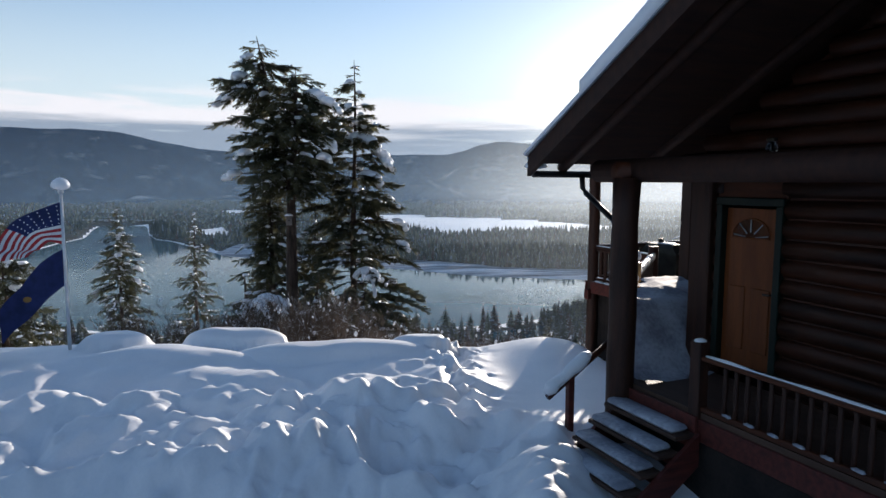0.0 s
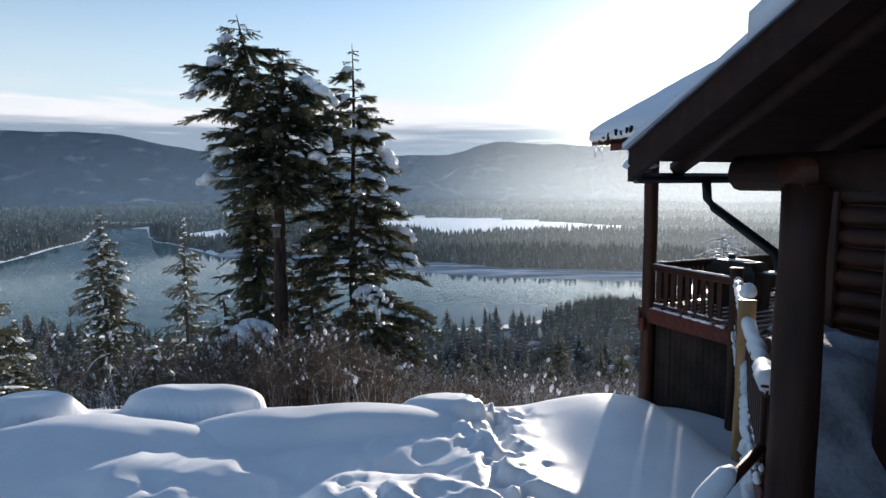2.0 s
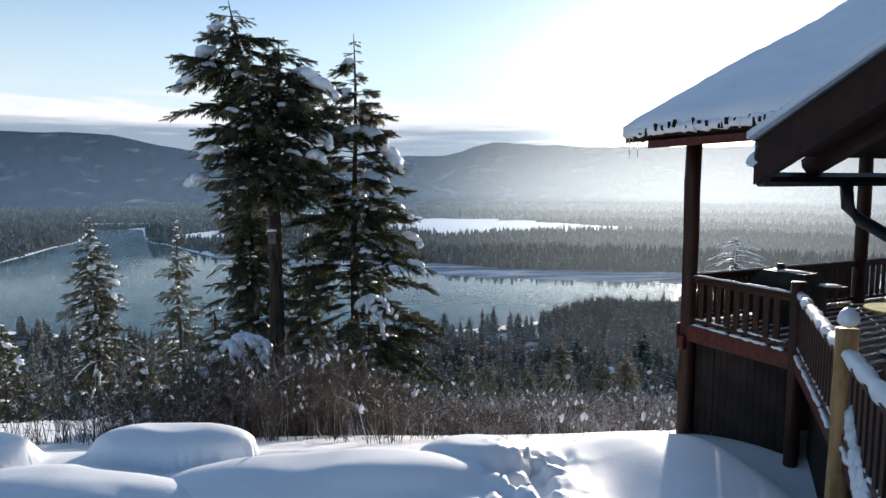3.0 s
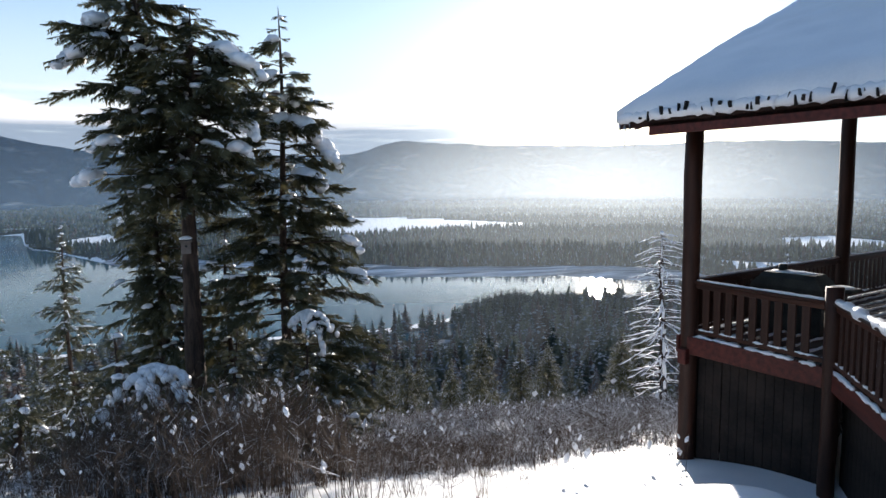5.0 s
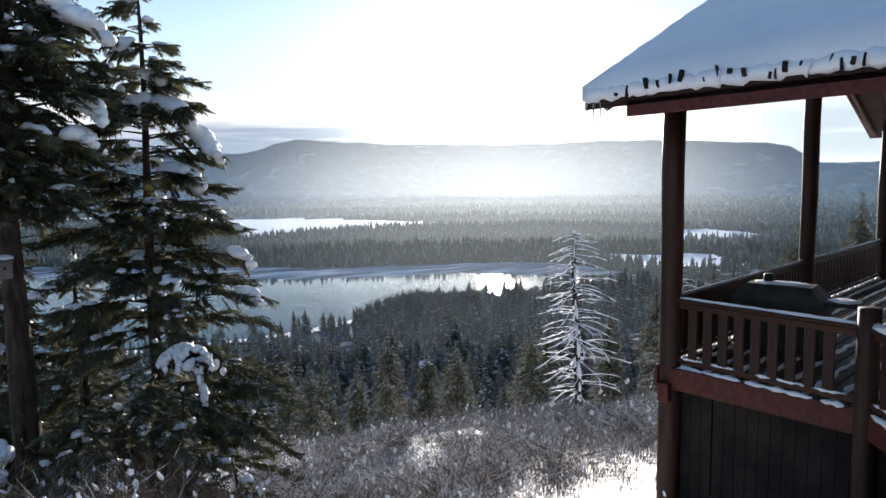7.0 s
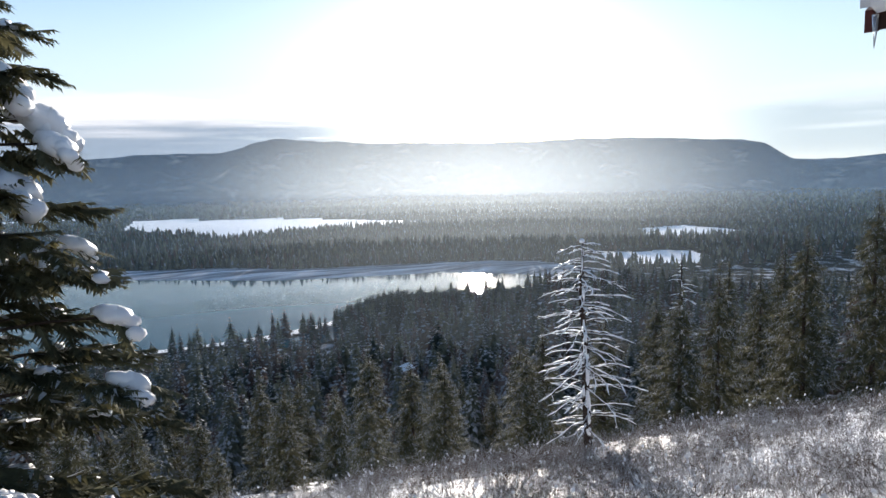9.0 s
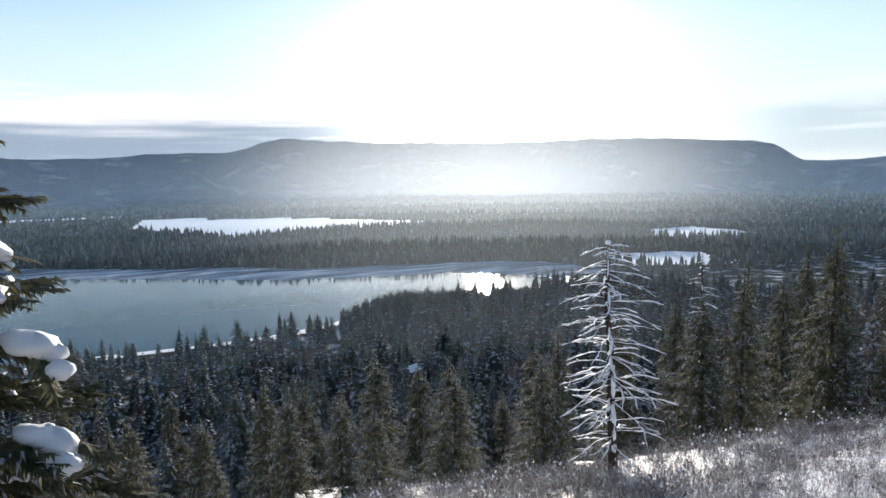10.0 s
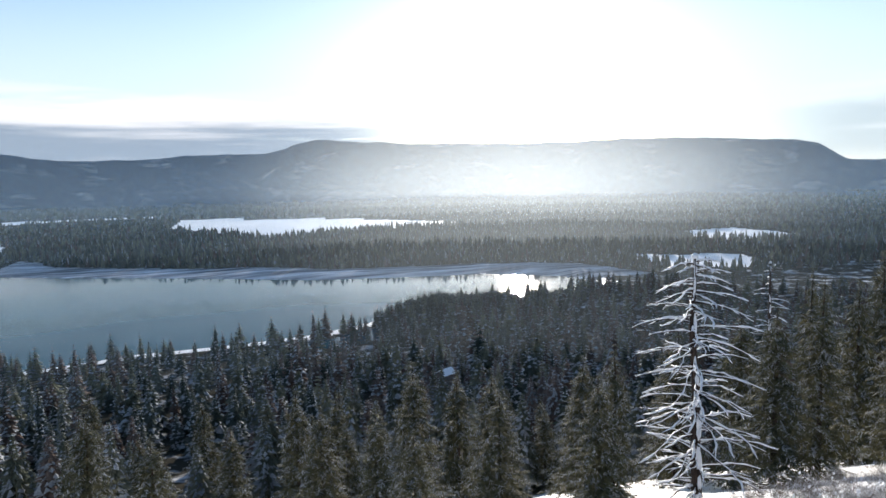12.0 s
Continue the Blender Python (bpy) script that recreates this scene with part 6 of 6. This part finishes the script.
# ---- flagpole ----
fx, fy = -6.54, 12.0
pole = thing("flagpole", pose(fx, fy, -0.9), "pale metal flagpole with a thick cap of snow", "flagpole")
part("pole", Build().tube([(0, 0, 0), (0, 0, 1.6), (0, 0, 3.15)], [0.034, 0.029, 0.024], 12), POLE, pole, "", True)
part("pole_snow", Build().blob((0, 0, 3.28), (0.17, 0.17, 0.15), random.Random(5), 0.05, 8, 14, flat=0.45), SNOW, pole, "rounded cap of snow", True)
part("finial", Build().blob((0, 0, 3.17), (0.05, 0.05, 0.05), random.Random(1), 0.0, 8, 12), POLE, pole, "", True)


def cloth(s, t, hoist, fly, sag, top, fold=0.0):
    """A point of a hanging flag: s along the fly, t up the hoist. fold: how far the loose end drops straight down, drawn in below."""
    out_ = fly * (0.80 * s * (1 - fold) + fold * (0.22 + 0.62 * t) * math.sin(1.5708 * min(s / 0.6, 1.0)))
    down = sag * s**1.15 * (1 - fold) + fold * (0.62 * sag * t * min(s / 0.6, 1.0) + 0.62 * max(0.0, s - 0.3))
    return (-out_ + 0.04 * math.sin(6 * s + 2 * t), -0.10 * math.sin(7 * s + 1.5 * t) * s - 0.2 * s + fold * 0.07 * math.sin(9 * t + 4 * s) * s, top - hoist * (1 - t) * (1 - 0.45 * fold * s) - down + 0.05 * math.sin(9 * s) * s)


def strip_mesh(s0, s1, t0, t1, args, nt_=2):
    b_ = Build()
    n_ = 18
    lo, hi = round(s0 * n_), round(s1 * n_)
    grid = [[cloth(q / n_, t0 + (t1 - t0) * w / nt_, *args) for w in range(nt_ + 1)] for q in range(lo, hi + 1)]
    k_ = nt_ + 1
    vs = [p for row in grid for p in row]
    vs += [(p[0], p[1] + 0.004, p[2]) for p in vs]
    m_ = len(grid) * k_
    fs = []
    for q in range(len(grid) - 1):
        for w in range(nt_):
            a = q * k_ + w
            fs.append((a, a + k_, a + k_ + 1, a + 1))
            fs.append((a + m_ + 1, a + k_ + 1 + m_, a + k_ + m_, a + m_))
    return b_.add(vs, fs)


flag = thing("flag", pose(fx - 0.04, fy, -0.9), "red and white striped flag with a blue canton", "flag")
A1 = (0.80, 1.45, 1.15, 2.98, 0.85)
for q in range(13):
    t1, t0 = 1 - q / 13, 1 - (q + 1) / 13
    part("stripe", strip_mesh(0.389 if q < 7 else 0.0, 1.0, t0, t1, A1), RED if q % 2 == 0 else WHITE, flag, "red stripe" if q % 2 == 0 else "white stripe", True)
part("canton", strip_mesh(0.0, 0.389, 6 / 13, 1.0, A1, 5), BLUE, flag, "blue canton", True)
stars = Build()
for r_ in range(5):
    for c_ in range(6):
        p = cloth(0.03 + c_ * 0.062, 6 / 13 + 0.05 + r_ * 0.105, *A1)
        stars.box((p[0], p[1] - 0.004, p[2]), (0.022, 0.004, 0.022))
tagged(part("star_field", stars, WHITE, flag, "small white stars"), kind="stuff")
flag2 = thing("flag", pose(fx - 0.04, fy, -0.9), "dark blue flag with a gold emblem hanging limp", "flag")
A2 = (0.72, 1.42, 1.22, 2.10, 0.12)
part("cloth", strip_mesh(0.0, 1.0, 0.0, 1.0, A2, 8), BLUE, flag2, "", True)
em = Build()
c_ = cloth(0.55, 0.5, *A2)
em.blob((c_[0], c_[1] - 0.008, c_[2]), (0.08, 0.006, 0.055), random.Random(1), 0.1, 6, 14)
part("emblem", em, GOLD, flag2, "round gold emblem", True)

# ---- birdhouse on the bare trunk ----
bird = thing("birdhouse", pose(-4.55, 21.36, 1.02, 0, 0, 15), "small grey wooden birdhouse with snow on its roof", "birdhouse")
part("box", Build().box((0, 0, 0.14), (0.20, 0.18, 0.28), bevel=0.008), HUTWALL, bird)
part("lid", Build().box((0, -0.03, 0.30), (0.26, 0.27, 0.03), Euler((0.2, 0, 0)).to_matrix(), bevel=0.006), HUTWALL, bird)
part("lid_snow", Build().blob((0, -0.03, 0.33), (0.14, 0.14, 0.06), random.Random(2), 0.08, 6, 10, flat=0.6), SNOW, bird, "cap of snow", True)
part("entrance", Build().tube([(0, -0.092, 0.17), (0, -0.088, 0.17)], 0.025, 12), DARK, bird, "dark round entrance hole")

# ---- on the deck ----
grill = thing("covered_grill", HOUSE @ pose(1.75, -0.78, DECK_Z, 0, 0, 94), "barbecue grill under a dark fabric cover dusted with snow", "grill")
gb = Build()
prof = [(0.0, 0.56, 0.25), (0.5, 0.58, 0.27), (0.78, 0.60, 0.29), (0.92, 0.48, 0.27), (1.0, 0.42, 0.2)]
for q, (z_, hx, hy) in enumerate(prof):
    gb.v += [(hx * sx, hy * sy, z_) for sx, sy in ((-1, -1), (-0.5, -1.06), (0.5, -1.06), (1, -1), (1.02, 0), (1, 1), (0.5, 1.05), (-0.5, 1.05), (-1, 1), (-1.02, 0))]
gb.n = len(gb.v)
for q in range(4):
    for w in range(10):
        gb.f.append((q * 10 + w, q * 10 + (w + 1) % 10, (q + 1) * 10 + (w + 1) % 10, (q + 1) * 10 + w))
gb.f.append(tuple(40 + w for w in range(10)))
gb.m = [0] * len(gb.f)
part("cover", gb, DARK, grill)
part("snow_cap", Build().blob((0, 0, 1.0), (0.36, 0.18, 0.035), random.Random(7), 0.1, 6, 14, flat=0.8), SNOW, grill, "thin film of snow", True)
part("side_shelf", Build().box((-0.78, 0, 0.80), (0.42, 0.42, 0.05), bevel=0.012), DARK, grill)
part("shelf_snow", Build().blob((-0.78, 0, 0.83), (0.20, 0.19, 0.03), random.Random(17), 0.1, 6, 12, flat=0.8), SNOW, grill, "thin film of snow", True)
part("lid_knob", Build().tube([(0.18, 0, 0.99), (0.18, 0, 1.13)], [0.075, 0.07], 10), DARK, grill, "", True)
table = thing("patio_table", HOUSE @ pose(1.25, -3.1, DECK_Z), "round patio table with a yellow cloth in snow", "table")
part("tabletop", Build().tube([(0, 0, 0.70), (0, 0, 0.735)], 0.52, 28), YELLOW, table, "yellow-green tabletop")
part("table_leg", Build().tube([(0, 0, 0.02), (0, 0, 0.70)], 0.04, 10), METAL, table)
part("table_base", Build().tube([(0, 0, 0), (0, 0, 0.03)], 0.26, 20), METAL, table)
for cu, cv, cr in ((5.9, -2.9, 30), (7.4, -1.9, 110)):
    chair = thing("deck_chair", HOUSE @ pose(cu, cv, DECK_Z, 0, 0, cr), "dark slatted wooden deck chair", "chair", group="deck chairs")
    for lx in (-0.27, 0.27):
        for ly in (-0.25, 0.27):
            part("leg", Build().box((lx, ly, 0.22), (0.05, 0.05, 0.44), bevel=0.006), DARK, chair)
        part("arm", Build().box((lx, 0, 0.62), (0.07, 0.6, 0.03), bevel=0.006), DARK, chair)
        part("arm_post", Build().box((lx, -0.25, 0.52), (0.05, 0.05, 0.18), bevel=0.006), DARK, chair)
    part("seat", Build().box((0, 0, 0.44), (0.56, 0.56, 0.03), bevel=0.006), DARK, chair)
    for q in range(5):
        part("back_slat", Build().box((-0.22 + q * 0.11, 0.30, 0.76), (0.08, 0.025, 0.62), Euler((-0.2, 0, 0)).to_matrix(), bevel=0.005), DARK, chair)

# ---- far things ----
hut = thing("cabin", pose(66.3, 250, foot_at(66.3, 250) + 0.1, 0, 0, 30), "small cabin with a snowy roof among the trees", "cabin")
hz_ = -70.0 - (foot_at(66.3, 250) + 0.1)
part("wall", Build().box((0, 0, (hz_ - 2) / 2), (5.2, 4.2, hz_ - 2)), HUTWALL, hut)
rf = Build()
rf.add([(-3.4, -2.9, hz_ - 2.3), (3.4, -2.9, hz_ - 2.3), (3.4, 0, hz_ - 0.4), (-3.4, 0, hz_ - 0.4), (-3.4, 2.9, hz_ - 2.3), (3.4, 2.9, hz_ - 2.3), (-3.4, 0, hz_ - 0.8), (3.4, 0, hz_ - 0.8)], [(0, 1, 2, 3), (3, 2, 5, 4), (0, 3, 6), (3, 4, 6), (1, 7, 2), (2, 7, 5), (0, 6, 7, 1), (4, 5, 7, 6)])
part("roof", rf, SNOW, hut, "snow-covered gable roof")
bridge = thing("bridge", pose(-830, 1640, WATER_Z), "low concrete road bridge over the river", "bridge")
part("bridge_deck", Build().box((0, 0, 9), (230, 9, 1.4)), CONCRETE, bridge)
part("parapet", Build().box((0, -4.4, 10.4), (230, 0.5, 1.2)), SNOW, bridge, "snow on the parapet")
for q in range(5):
    part("pier", Build().box((-80 + q * 40, 0, 4), (3, 6, 9)), CONCRETE, bridge)
